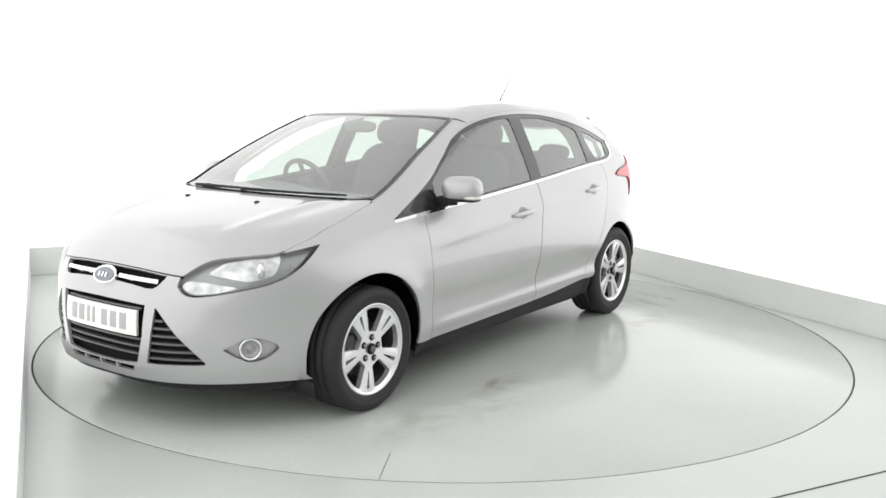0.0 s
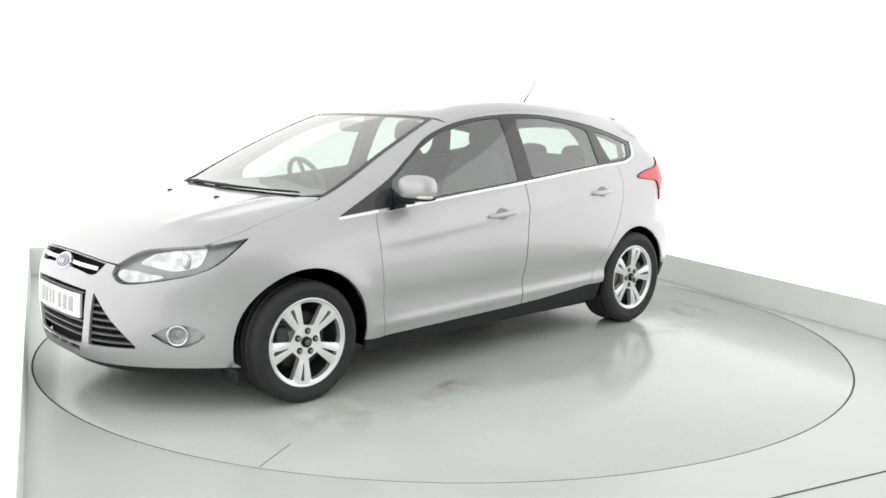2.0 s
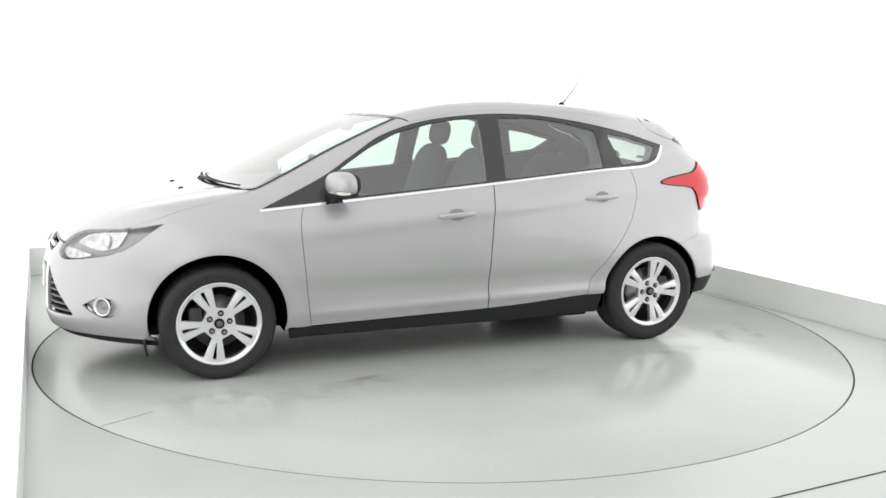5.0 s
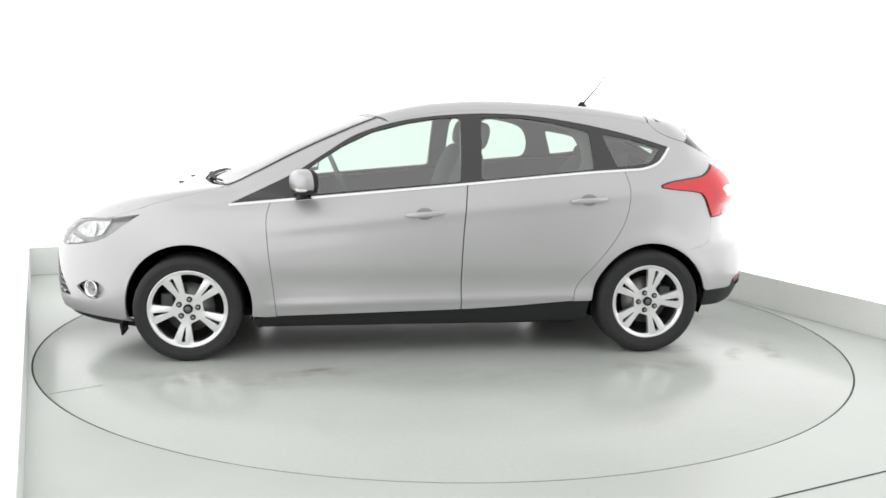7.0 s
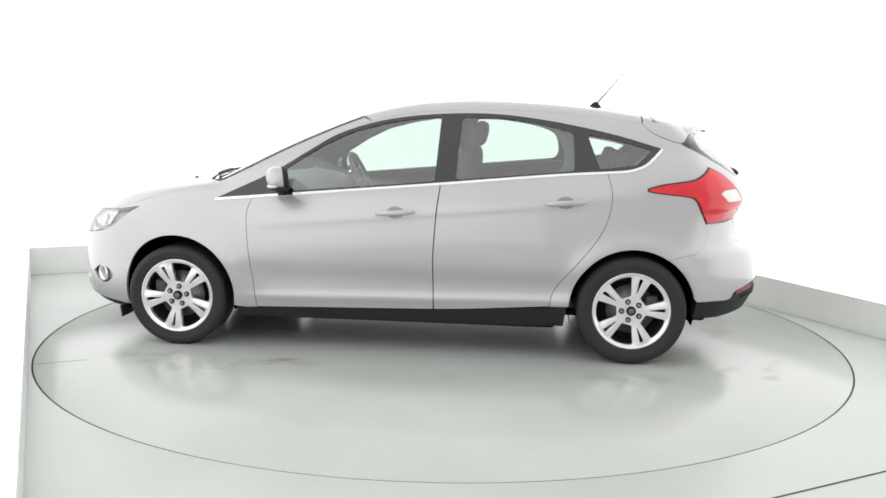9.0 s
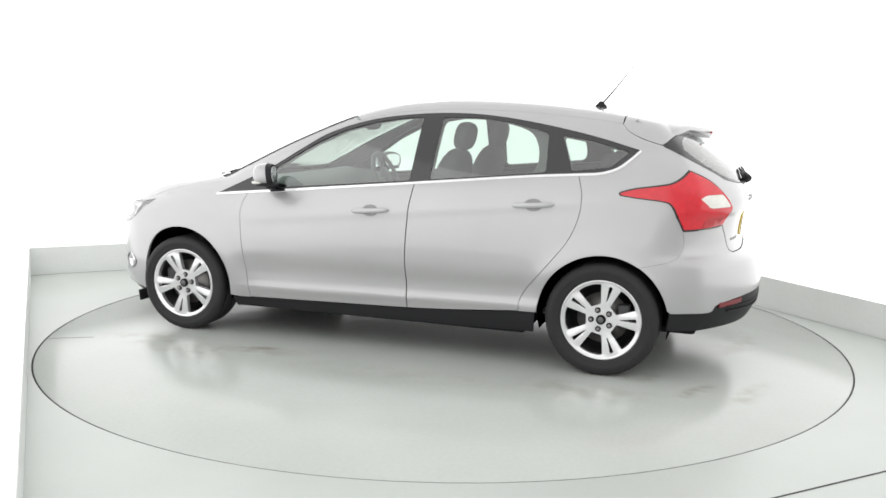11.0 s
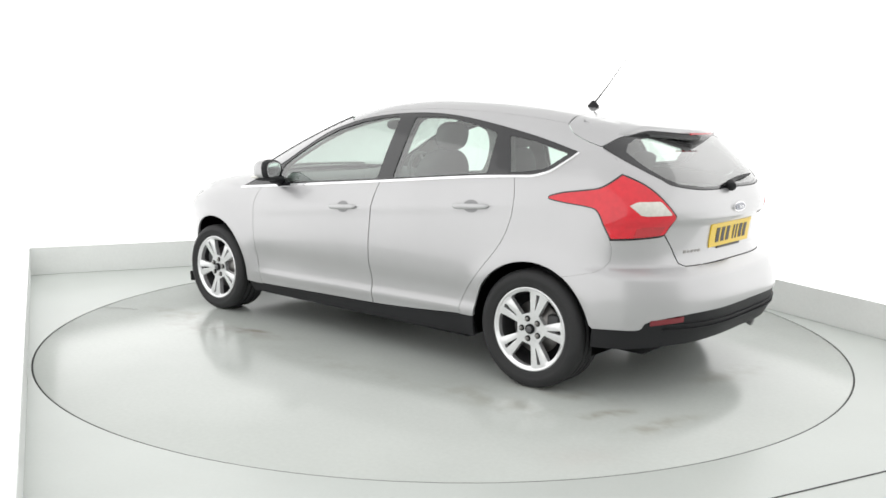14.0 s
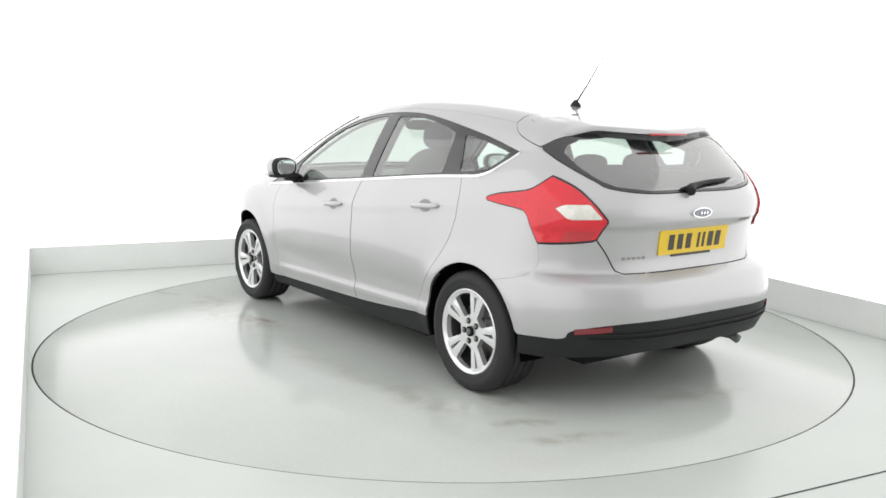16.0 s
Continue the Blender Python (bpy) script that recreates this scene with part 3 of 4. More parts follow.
    nrm = np.stack([-d[:, 1], d[:, 0]], -1) / np.linalg.norm(d, axis=1, keepdims=True)
    strip = [tuple(q) for q in line + nrm * 0.004] + [tuple(q) for q in (line - nrm * 0.009)[::-1]]
    panel("belt_strip", "side", strip, CHROME, lift=0.004, gap=0, lip=0.010, step=0.02, label="bright chrome belt strip", **kw)
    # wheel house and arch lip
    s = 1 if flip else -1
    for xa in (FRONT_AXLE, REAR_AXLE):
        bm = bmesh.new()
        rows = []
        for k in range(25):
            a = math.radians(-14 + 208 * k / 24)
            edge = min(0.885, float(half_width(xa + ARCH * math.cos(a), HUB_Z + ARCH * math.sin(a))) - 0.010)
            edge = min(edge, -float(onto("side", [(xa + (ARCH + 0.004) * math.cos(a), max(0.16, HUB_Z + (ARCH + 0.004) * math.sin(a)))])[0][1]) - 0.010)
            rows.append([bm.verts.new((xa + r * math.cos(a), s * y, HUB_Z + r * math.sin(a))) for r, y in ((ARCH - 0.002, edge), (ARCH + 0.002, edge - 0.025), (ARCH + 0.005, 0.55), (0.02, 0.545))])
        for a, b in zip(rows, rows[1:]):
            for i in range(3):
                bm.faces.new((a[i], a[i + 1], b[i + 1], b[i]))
        part("wheel_house", bm, ARCH_SHADE, car, "wheel house liner blackened to the arch's shade")


for flip in (False, True):
    side_panels(flip)

# bonnet, windscreen, roof
edge = [(p, q) for p, q in spline([(0.0, 0.709), (0.25, 0.705), (0.44, 0.696), (0.522, 0.692)], 5)]
bon = moved("front", "top", edge + [q for q in LAMP_TOP if 0.53 < q[0] < 1.015]) + BONNET_SIDE[1:-1] + spline([(-1.322, -0.696), (-1.413, -0.553), (-1.488, -0.235), (-1.505, 0.0)], 6)


def mirrored(half):
    """A closed outline of the top drawing from its half, which starts and ends on the middle."""
    h = [(x, min(y, 0.0)) for x, y in half]
    return h + [(x, -y) for x, y in h[::-1] if y < -1e-4]


panel("bonnet", "top", mirrored(bon), PAINT, car, step=0.03, gap=0.0012)
scr = [(SCREEN_TOP[-1][0], 0.0)] + SCREEN_TOP[::-1][1:] + PILLAR[::-1][1:-6] + SCREEN_LOW[0:]
ws = panel("windscreen", "top", mirrored(scr), SCREEN, car, lift=-0.004, lip=0.003, step=0.04, label="clear raked windscreen")
ws.visible_shadow = False
wide = spaced(mirrored(scr), 0.03)
panel("windscreen_border", "top", [tuple(q) for q in wide], GLOSS_BLACK, car, holes=[[tuple(q) for q in shrunk(wide, 0.020)]], lift=-0.002, gap=0.0005, lip=0.002, step=0.03, label="black windscreen border")
for s in (1, -1):
    part("screen_seal", tube([tuple(q * (1, s, 1)) for q in onto("top", PILLAR[4:], 0.0015)], 0.0045, 6), GLOSS_BLACK, car, "thin black windscreen seal")
rf = [(SCREEN_TOP[-1][0], 0.0)] + SCREEN_TOP[::-1][1:-1] + GUTTER + [(1.165, -0.38), (1.15, -0.22), (1.145, 0.0)]
panel("roof", "top", mirrored(rf), PAINT, car, step=0.035, gap=0.0008)
cowl = [(-1.43, 0.0)] + [(x + 0.05, y) for x, y in SCREEN_LOW[::-1][1:-1]] + [(-1.27, -0.675), (-1.34, -0.695), (-1.435, -0.555), (-1.51, -0.235), (-1.525, 0.0)]
panel("scuttle", "top", mirrored(cowl), BLACK, car, lift=-0.012, step=0.04, label="black plastic scuttle below the windscreen")

# front bumper
slot = both(spline([(0.0, 0.702), (0.25, 0.699), (0.435, 0.689)], 4) + spline([(0.425, 0.676), (0.365, 0.634), (0.24, 0.640), (0.11, 0.645), (0.0, 0.647)], 3))
mouth = both(spline([(0.0, 0.572), (0.20, 0.570), (0.335, 0.565)], 4) + [(0.318, 0.43), (0.285, 0.312)] + spline([(0.275, 0.308), (0.14, 0.300), (0.0, 0.298)], 3))
intake = [(0.392, 0.556), (0.400, 0.556), (0.50, 0.445), (0.636, 0.324), (0.632, 0.316), (0.348, 0.311), (0.343, 0.318)]
fog = spline([(0.715, 0.380), (0.79, 0.415), (0.865, 0.428), (0.94, 0.412), (0.985, 0.375), (0.93, 0.335), (0.85, 0.322), (0.775, 0.345)], 4)
vents = [[(c - 0.060, 0.291), (c + 0.060, 0.291), (c + 0.056, 0.268), (c - 0.056, 0.268)] for c in (-0.20, -0.067, 0.067, 0.20)]
chin = [q for q in moved("side", "front", arc(FRONT_AXLE, ARCH, 128, 196, 16)) if q[1] > 0.215]
bum = both(spline([(0.0, 0.706), (0.25, 0.702), (0.44, 0.692), (0.510, 0.688)], 4) + [(0.500, 0.652)] + [q for q in LAMP_LOW[::-1] if q[0] < 0.965][1:] + SEAM_F[:-1] + chin
           + spline([(1.17, 0.212), (0.95, 0.222), (0.67, 0.228), (0.29, 0.232), (0.0, 0.232)], 5))
bumper = panel("front_bumper", "front", bum, PAINT, car, holes=[slot, mouth, intake, [(-p, q) for p, q in intake], fog, [(-p, q) for p, q in fog]] + vents, step=0.022, lip=0.014, gap=0.0)
lip = both([(0.0, 0.236), (0.3, 0.236), (0.7, 0.232), (1.16, 0.216), (1.165, 0.172), (0.7, 0.190), (0.0, 0.200)])
panel("chin_lip", "front", lip, BLACK, car, lift=-0.028, step=0.04, label="black plastic chin lip")
back = both([(0.0, 0.72), (0.5, 0.70), (0.66, 0.60), (0.70, 0.30), (0.62, 0.215), (0.0, 0.215)])
panel("grille_backing", "front", back, DARK, car, lift=-0.045, step=0.05)


def bar(name, mode, p0, p1, z0, z1, thick, mat, lift, parent=None, label=""):
    """A slim bar along the skin from one angle to another."""
    n = 12
    pp = np.linspace(p0, p1, n)
    zz = np.linspace(z0, z1, n)
    loop = [(p, z + thick / 2) for p, z in zip(pp, zz)] + [(p, z - thick / 2) for p, z in zip(pp[::-1], zz[::-1])]
    return panel(name, mode, loop, mat, parent or car, lift=lift, gap=0, lip=0.02, step=0.05, label=label)


for z in (0.345, 0.378, 0.411, 0.545):
    bar("grille_bar", "front", -0.30, 0.30, z, z, 0.008, PIT, -0.012)
for s in (-1, 1):
    for k in range(6):
        z = 0.335 + 0.033 * k
        bar("intake_bar", "front", s * 0.35, s * (0.63 - 0.04 * k), z, z, 0.009, PIT, -0.010)
bar("grille_strip", "front", -0.39, -0.10, 0.664, 0.668, 0.016, CHROME, 0.002, None, "bright chrome grille strip")
bar("grille_strip", "front", 0.10, 0.39, 0.668, 0.664, 0.016, CHROME, 0.002, None, "bright chrome grille strip")


def oval_badge(mode, z, a, b, lift):
    n = 36
    loop = [(a * math.cos(2 * math.pi * k / n), z + b * math.sin(2 * math.pi * k / n)) for k in range(n)]
    ring = panel("badge", mode, loop, CHROME, car, lift=lift, gap=0, lip=0.025, step=0.03, label="chrome oval badge")
    loop = [(0.82 * a * math.cos(2 * math.pi * k / n), z + 0.78 * b * math.sin(2 * math.pi * k / n)) for k in range(n)]
    panel("badge_face", mode, loop, BLUE, ring, lift=lift + 0.003, gap=0, lip=0.004, step=0.03, label="pale blue badge face")
    for k in range(3):
        bar("badge_mark", mode, -0.45 * a + 0.3 * a * k, -0.3 * a + 0.3 * a * k, z + 0.1 * b, z - 0.1 * b, 0.5 * b, CHROME, lift + 0.006, ring)


oval_badge("front", 0.665, 0.096, 0.037, 0.012)
oval_badge("rear", 0.937, 0.085, 0.026, 0.010)


def headlamp(flip):
    loop = LAMP_TOP + LAMP_LOW[1:-1]
    base = panel("headlamp", "front", loop, HOUSING, car, lift=-0.035, gap=0.001, lip=0.02, step=0.03, flip=flip, label="clear headlamp with bright reflector")
    main = rounded([(0.640, 0.700), (0.725, 0.746), (0.90, 0.768), (1.014, 0.777), (0.985, 0.715), (0.955, 0.688), (0.842, 0.669), (0.737, 0.687)], 0.03)
    panel("main_reflector", "front", main, REFLECTOR, base, lift=-0.022, gap=0, step=0.03, flip=flip)
    low = rounded([(0.512, 0.645), (0.54, 0.672), (0.64, 0.668), (0.80, 0.646), (0.70, 0.624), (0.58, 0.617)], 0.03)
    panel("indicator_reflector", "front", low, REFLECTOR, base, lift=-0.020, gap=0, step=0.03, flip=flip)
    P = onto("front", [(0.90, 0.715)], -0.022)[0] * (1, -1 if flip else 1, 1)
    bm = bmesh.new()
    bmesh.ops.create_uvsphere(bm, u_segments=20, v_segments=12, radius=0.036, matrix=Matrix.Translation(P) @ Matrix.Diagonal((0.6, 0.6, 1, 1)))
    part("projector", bm, CHROME, base)
    edge = [(p, q) for p, q in loop]
    cov = panel("lens", "front", edge, LENS, base, lift=0.0, gap=0.003, lip=0.03, step=0.03, flip=flip)
    cov.visible_shadow = False


def fog_lamp(flip):
    back = panel("fog_recess", "front", [(0.846 + (p - 0.846) * 1.06, 0.376 + (q - 0.376) * 1.06) for p, q in fog], PAINT, car, lift=-0.032, gap=0, step=0.03, flip=flip, label="silver fog lamp recess")
    P, = onto("front", [(0.845, 0.378)], -0.012)
    n = normals(P[None])[0] * (1, -1 if flip else 1, 1)
    P = P * (1, -1 if flip else 1, 1)
    m = Matrix.Translation(P) @ Vector(n).to_track_quat("Z", "Y").to_matrix().to_4x4()
    part("bezel", lathe([(0.049, -0.02), (0.051, 0.004), (0.046, 0.010), (0.040, 0.006), (0.037, -0.014)], 28, "z", m), CHROME, back, "chrome bezel")
    part("lamp", lathe([(0.039, -0.006), (0.030, -0.010), (0.014, -0.014), (0.012, -0.004), (0.001, -0.002)], 24, "z", m), HOUSING, back)


for flip in (False, True):
    headlamp(flip)
    fog_lamp(flip)


def plate(mode, p, z0, z1, lift, mat, name, label):
    pl = panel(name, mode, both([(0.0, z1), (p, z1), (p, z0), (0.0, z0)]), mat, car, lift=lift, gap=0, lip=0.012, step=0.04, label=label)
    zc, h = (z0 + z1) / 2, (z1 - z0) * 0.62
    w = p * 0.15
    for k, c in enumerate((-0.74, -0.50, -0.28, -0.12, 0.20, 0.46, 0.72)):
        c, ww = c * p * 0.95, (0.45 if k in (2, 3) else 1.0) * w
        panel("plate_bar", mode, [(c - ww / 2, zc + h / 2), (c + ww / 2, zc + h / 2), (c + ww / 2, zc - h / 2), (c - ww / 2, zc - h / 2)], INK if mode == "rear" else FADED, pl, lift=lift + 0.002, gap=0, lip=0.002, step=0.05)


bar("plate_strip", "rear", -0.16, 0.20, 0.733, 0.733, 0.012, INK, 0.008, None, "dark strip below the number plate")
plate("front", 0.290, 0.428, 0.540, 0.004, WHITE_PLATE, "number_plate", "white number plate with plain dark bars")
plate("rear", 0.310, 0.738, 0.858, 0.006, YELLOW_PLATE, "number_plate", "yellow number plate with plain dark bars")

# tailgate and rear
win = [(0.0, 1.036), (0.383, 1.036), (0.624, 1.060), (0.716, 1.096), (0.90, 1.175), (1.048, 1.242)]
WIN_LOW = spline(win, 5)
WIN_TOP = spline([(1.048, 1.242), (0.866, 1.297), (0.413, 1.318), (0.0, 1.322)], 5)
gate = both(WIN_LOW + spline([(0.960, 1.185), (0.935, 1.118)], 2) + [q for q in TAIL_IN[1:] if q[1] > 0.9] + spline([(0.692, 0.826), (0.64, 0.76), (0.590, 0.682)], 4) + spline([(0.545, 0.666), (0.3, 0.664), (0.0, 0.664)], 4))
panel("tailgate", "rear", gate, PAINT, car, step=0.025)
pane = [(p, q) for p, q in [(0.0, 1.050), (0.38, 1.051), (0.59, 1.071), (0.68, 1.099), (0.78, 1.148), (0.89, 1.220), (0.875, 1.255), (0.80, 1.283), (0.40, 1.306), (0.0, 1.312)]]
panel("rear_glass_border", "rear", both(WIN_LOW + WIN_TOP[1:]), GLOSS_BLACK, car, holes=[both(pane)], lift=-0.002, gap=0.002, step=0.03, label="black rear window border")
rg = panel("rear_glass", "rear", both(pane), SCREEN, car, lift=-0.005, gap=-0.004, lip=0.002, step=0.04, label="clear rear window")
rg.visible_shadow = False
rb = both(spline([(0.0, 0.6625), (0.3, 0.6625), (0.545, 0.6645)], 4) + spline([(0.594, 0.680), (0.645, 0.76), (0.695, 0.824)], 4) + spline([(0.715, 0.816), (0.85, 0.804), (0.988, 0.799)], 4)
          + SEAM_R[1:-1] + [q for q in moved("side", "rear", arc(REAR_AXLE, ARCH, 58, 10, 16)) if q[1] > 0.375]
          + spline([(1.058, 0.372), (0.95, 0.374), (0.835, 0.378), (0.790, 0.418), (0.575, 0.452), (0.3, 0.460), (0.0, 0.462)], 4))
panel("rear_bumper", "rear", rb, PAINT, car, step=0.025, lip=0.02, gap=0.001)
val = both([(0.0, 0.47), (0.3, 0.468), (0.575, 0.460), (0.80, 0.425), (0.84, 0.386), (1.058, 0.380), (1.062, 0.275), (0.9, 0.272), (0.694, 0.285), (0.4, 0.30), (0.0, 0.305)])
panel("valance", "rear", val, BLACK, car, lift=-0.008, gap=0, step=0.03, lip=0.06, label="black plastic rear valance")
for s in (1, -1):
    bar("bumper_reflector", "rear", s * 0.615, s * 0.785, 0.428, 0.412, 0.026, DULL_RED, 0.002, None, "dull red bumper reflector")
for z in (0.375, 0.40):
    bar("valance_rib", "rear", -0.72, 0.72, z, z, 0.008, BLACK, 0.002)


def tail_lamp(flip):
    loop = TAIL_OUT + TAIL_IN[::-1][1:-1]
    base = panel("tail_lamp", "rear", loop, GLOSS_BLACK, car, lift=0.002, gap=0.001, lip=0.02, step=0.03, flip=flip, label="red tail lamp with clear centre lens")
    clear = [(0.900, 0.972), (0.870, 0.986), (0.850, 0.991), (0.740, 0.993), (0.728, 0.988), (0.672, 0.932), (0.676, 0.924), (0.815, 0.921), (0.840, 0.926)]
    red = [tuple(q / np.array([0.85, 1])) for q in shrunk(spaced([tuple(np.array(q) * (0.85, 1)) for q in loop], 0.02), 0.007)]
    panel("red_lens", "rear", red, RED, base, holes=[clear], lift=0.010, gap=0, lip=0.012, step=0.025, flip=flip)
    low = [(0.870, 0.815), (0.855, 0.860), (0.815, 0.868), (0.700, 0.868), (0.722, 0.828), (0.760, 0.822)]
    panel("brake_segment", "rear", low, DEEP_RED, base, lift=0.0112, gap=0, lip=0.003, step=0.03, flip=flip)
    panel("clear_lens", "rear", clear, CLEAR, base, lift=0.009, gap=0.001, lip=0.01, step=0.025, flip=flip)


for flip in (False, True):
    tail_lamp(flip)


def spoiler():
    """The roof's trailing wing over the rear window, with its underside blackened for shade and its brake lamp."""
    top_edge = [(1.145, 0.0), (1.15, -0.22), (1.165, -0.38), (GUTTER[-1][0] + 0.006, GUTTER[-1][1] + 0.02)]
    half = top_edge + moved("rear", "top", SEAM_TOP[:-1] + WIN_TOP)
    panel("gate_header", "top", mirrored(half), PAINT, car, step=0.025, label="silver upper edge of the tailgate")
    bm = bmesh.new()
    top, low = [], []
    ys = np.linspace(-0.585, 0.585, 47)

    def wing(y, u):
        a = abs(y)
        x0 = 1.20 + 0.08 * a * a
        x1 = 1.605 - 0.14 * a - 0.28 * a * a - 0.03 * float(ease(np.array(a), 0.50, 0.60))
        x = x0 + (x1 - x0) * u
        z = float(roof_z(np.array(x), np.array(a))) + 0.003 + 0.012 * u * u - 0.055 * u * float(ease(np.array(a), 0.38, 0.62)) - 0.012 * float(ease(np.array(a), 0.50, 0.60))
        return x, z
    for u in np.linspace(0, 1, 9):
        r1, r2 = [], []
        for y in ys:
            x, z = wing(y, u)
            r1.append(bm.verts.new((x, y, z)))
            r2.append(bm.verts.new((x - 0.003 * u, y, z - 0.004 - 0.014 * u)))
        top.append(r1)
        low.append(r2)
    n = len(ys) - 1
    for a, b in zip(top, top[1:]):
        for k in range(n):
            bm.faces.new((a[k], a[k + 1], b[k + 1], b[k]))
    for k in range(n):
        bm.faces.new((top[-1][k], top[-1][k + 1], low[-1][k + 1], low[-1][k]))
        bm.faces.new((top[0][k + 1], top[0][k], low[0][k], low[0][k + 1]))
    for k in (0, -1):
        for i in range(8):
            bm.faces.new((top[i][k], top[i + 1][k], low[i + 1][k], low[i][k]))
    ob = part("spoiler", bm, PAINT, car, "silver roof spoiler")
    bm = bmesh.new()
    rows = []
    for u in np.linspace(0.0, 1.0, 9):
        rows.append([bm.verts.new((wing(y, u)[0] - 0.018 * u, y, wing(y, u)[1] - 0.0045 - 0.045 * u)) for y in ys])
    rows.append([bm.verts.new((wing(y, 1.0)[0] - 0.003, y, wing(y, 1.0)[1] - 0.0185)) for y in ys])
    for a, b in zip(rows, rows[1:]):
        for k in range(n):
            bm.faces.new((a[k], a[k + 1], b[k + 1], b[k]))
    # black here stands in for the shade under the trailing edge
    part("spoiler_underside", bm, GLOSS_BLACK, ob, "underside coloured black for its shade")
    x, z = wing(0.0, 1.0)
    bm = box((0.010, 0.27, 0.012), pose(x - 0.005, 0, z - 0.012, 0, 10, 0), 0.003)
    part("brake_lamp", bm, DEEP_RED, ob, "red high brake lamp")


spoiler()


def lettering(p0, p1, z, h, count):
    """Small chrome letters that cannot be read, as plain bars."""
    w = (p1 - p0) / count
    for k in range(count):
        bar("gate_letter", "rear", p0 + w * (k + 0.1), p0 + w * (k + 0.75), z, z, h * (0.8 if k % 2 else 1.0), STEEL, 0.002)


lettering(0.40, 0.56, 0.735, 0.014, 5)
lettering(-0.54, -0.40, 0.880, 0.014, 5)


# ---- wheels ----
def wheel(xa, right, turn, hub_z):
    """Alloy wheel with five split spokes; outer face towards -y, mirrored for the other side."""
    s = 1 if right else -1

    def place(pts):
        return [(xa + x, s * y, hub_z + z) for x, y, z in pts]

    flipm = Matrix.Translation((xa, 0, hub_z)) @ Matrix.Diagonal((1, s, 1, 1))
    barrel = lathe([(0.214, 0.862), (0.205, 0.855), (0.195, 0.80), (0.19, 0.69), (0.10, 0.685), (0.02, 0.685)], 48, "y", flipm)
    hub = part("wheel", barrel, BARREL, car, "five-spoke silver alloy wheel with black tyre")
    prof = [(0.208, 0.858), (0.214, 0.868), (0.222, 0.877), (0.240, 0.886), (0.255, 0.886), (0.258, 0.889), (0.275, 0.886), (0.292, 0.880), (0.305, 0.866), (0.307, 0.848)]
    for g in (0.835, 0.79, 0.75, 0.71):
        prof += [(0.308, g), (0.308, g - 0.014), (0.301, g - 0.015), (0.301, g - 0.024), (0.308, g - 0.025)]
    prof += [(0.304, 0.672), (0.28, 0.660), (0.21, 0.668)]
    prof = [(r if r < 0.23 else 0.23 + (r - 0.23) * (hub_z - 0.23) / (0.308 - 0.23), h) for r, h in prof]
    part("tyre", lathe(prof, 64, "y", flipm), RUBBER, hub, "black rubber tyre")
    # the alloy's face
    def ring(r, n=72):
        return np.array([(r * math.cos(2 * math.pi * k / n), r * math.sin(2 * math.pi * k / n)) for k in range(n)])
    loops = [ring(0.217)]
    for k in range(5):
        mid = math.radians(turn + 36 + 72 * k)
        pts = []
        for r in np.linspace(0.086, 0.193, 8):
            w = 0.021 + 0.033 * (r - 0.07) / 0.12
            pts.append((r, math.radians(36) - math.asin(w / r)))
        hole = [(r, mid + a) for r, a in pts] + [(0.196, mid + a) for a in np.linspace(pts[-1][1], -pts[-1][1], 7)[1:-1]] + [(r, mid - a) for r, a in pts[::-1]]
        hole = rounded([(r * math.cos(a), r * math.sin(a)) for r, a in hole], 0.008)
        loops.append(np.array(hole))
        a = math.radians(turn + 72 * k)
        slot = [(0.104, -0.002), (0.186, -0.0105), (0.190, 0.0), (0.186, 0.0105), (0.104, 0.002)]
        loops.append(np.array([(r * math.cos(a) - t * math.sin(a), r * math.sin(a) + t * math.cos(a)) for r, t in slot]))
    v, f = filled(loops, 0.012)
    r = np.hypot(v[:, 0], v[:, 1])
    spoke = np.abs((np.degrees(np.arctan2(v[:, 1], v[:, 0])) - turn + 36) % 72 - 36)
    face = 0.858 + 0.012 * ease(r, 0.05, 0.20) - 0.007 * ease(spoke * r, 0.8, 3.4) * ease(r, 0.07, 0.10) * (1 - ease(r, 0.19, 0.205))
    # spokes swell over their width
    n = len(v)
    front = np.stack([v[:, 0], face, v[:, 1]], -1)
    back = front - (0, 0.028, 0)
    count = {}
    for t in f:
        for i in range(3):
            e = (int(t[i]), int(t[(i + 1) % 3]))
            count[tuple(sorted(e))] = None if tuple(sorted(e)) in count else e
    faces = [tuple(map(int, t)) for t in f]
    rim = [e for e in count.values() if e]
    faces += [(j, i, i + n, j + n) for i, j in rim]
    bm = bmesh.new()
    vs = [bm.verts.new(q) for q in place(np.vstack([front, back]))]
    for q in faces:
        bm.faces.new([vs[i] for i in q])
    part("rim", bm, ALLOY, hub, "bright silver alloy face", True, 50)
    part("rim_lip", lathe([(0.196, 0.866), (0.204, 0.869), (0.210, 0.877), (0.216, 0.879), (0.220, 0.872), (0.219, 0.862)], 64, "y", flipm), ALLOY, hub, "bright rim flange")
    part("centre_cap", lathe([(0.026, 0.860), (0.026, 0.869), (0.021, 0.873), (0.001, 0.874)], 28, "y", flipm), DARK, hub, "dark centre cap")
    part("cap_badge", lathe([(0.0165, 0.870), (0.0165, 0.8745), (0.001, 0.8752)], 24, "y", flipm), PIT, hub, "grey badge on the cap")
    for k in range(5):
        a = math.radians(turn + 36 + 72 * k)
        m = flipm @ Matrix.Translation((0.054 * math.cos(a), 0, 0.054 * math.sin(a)))
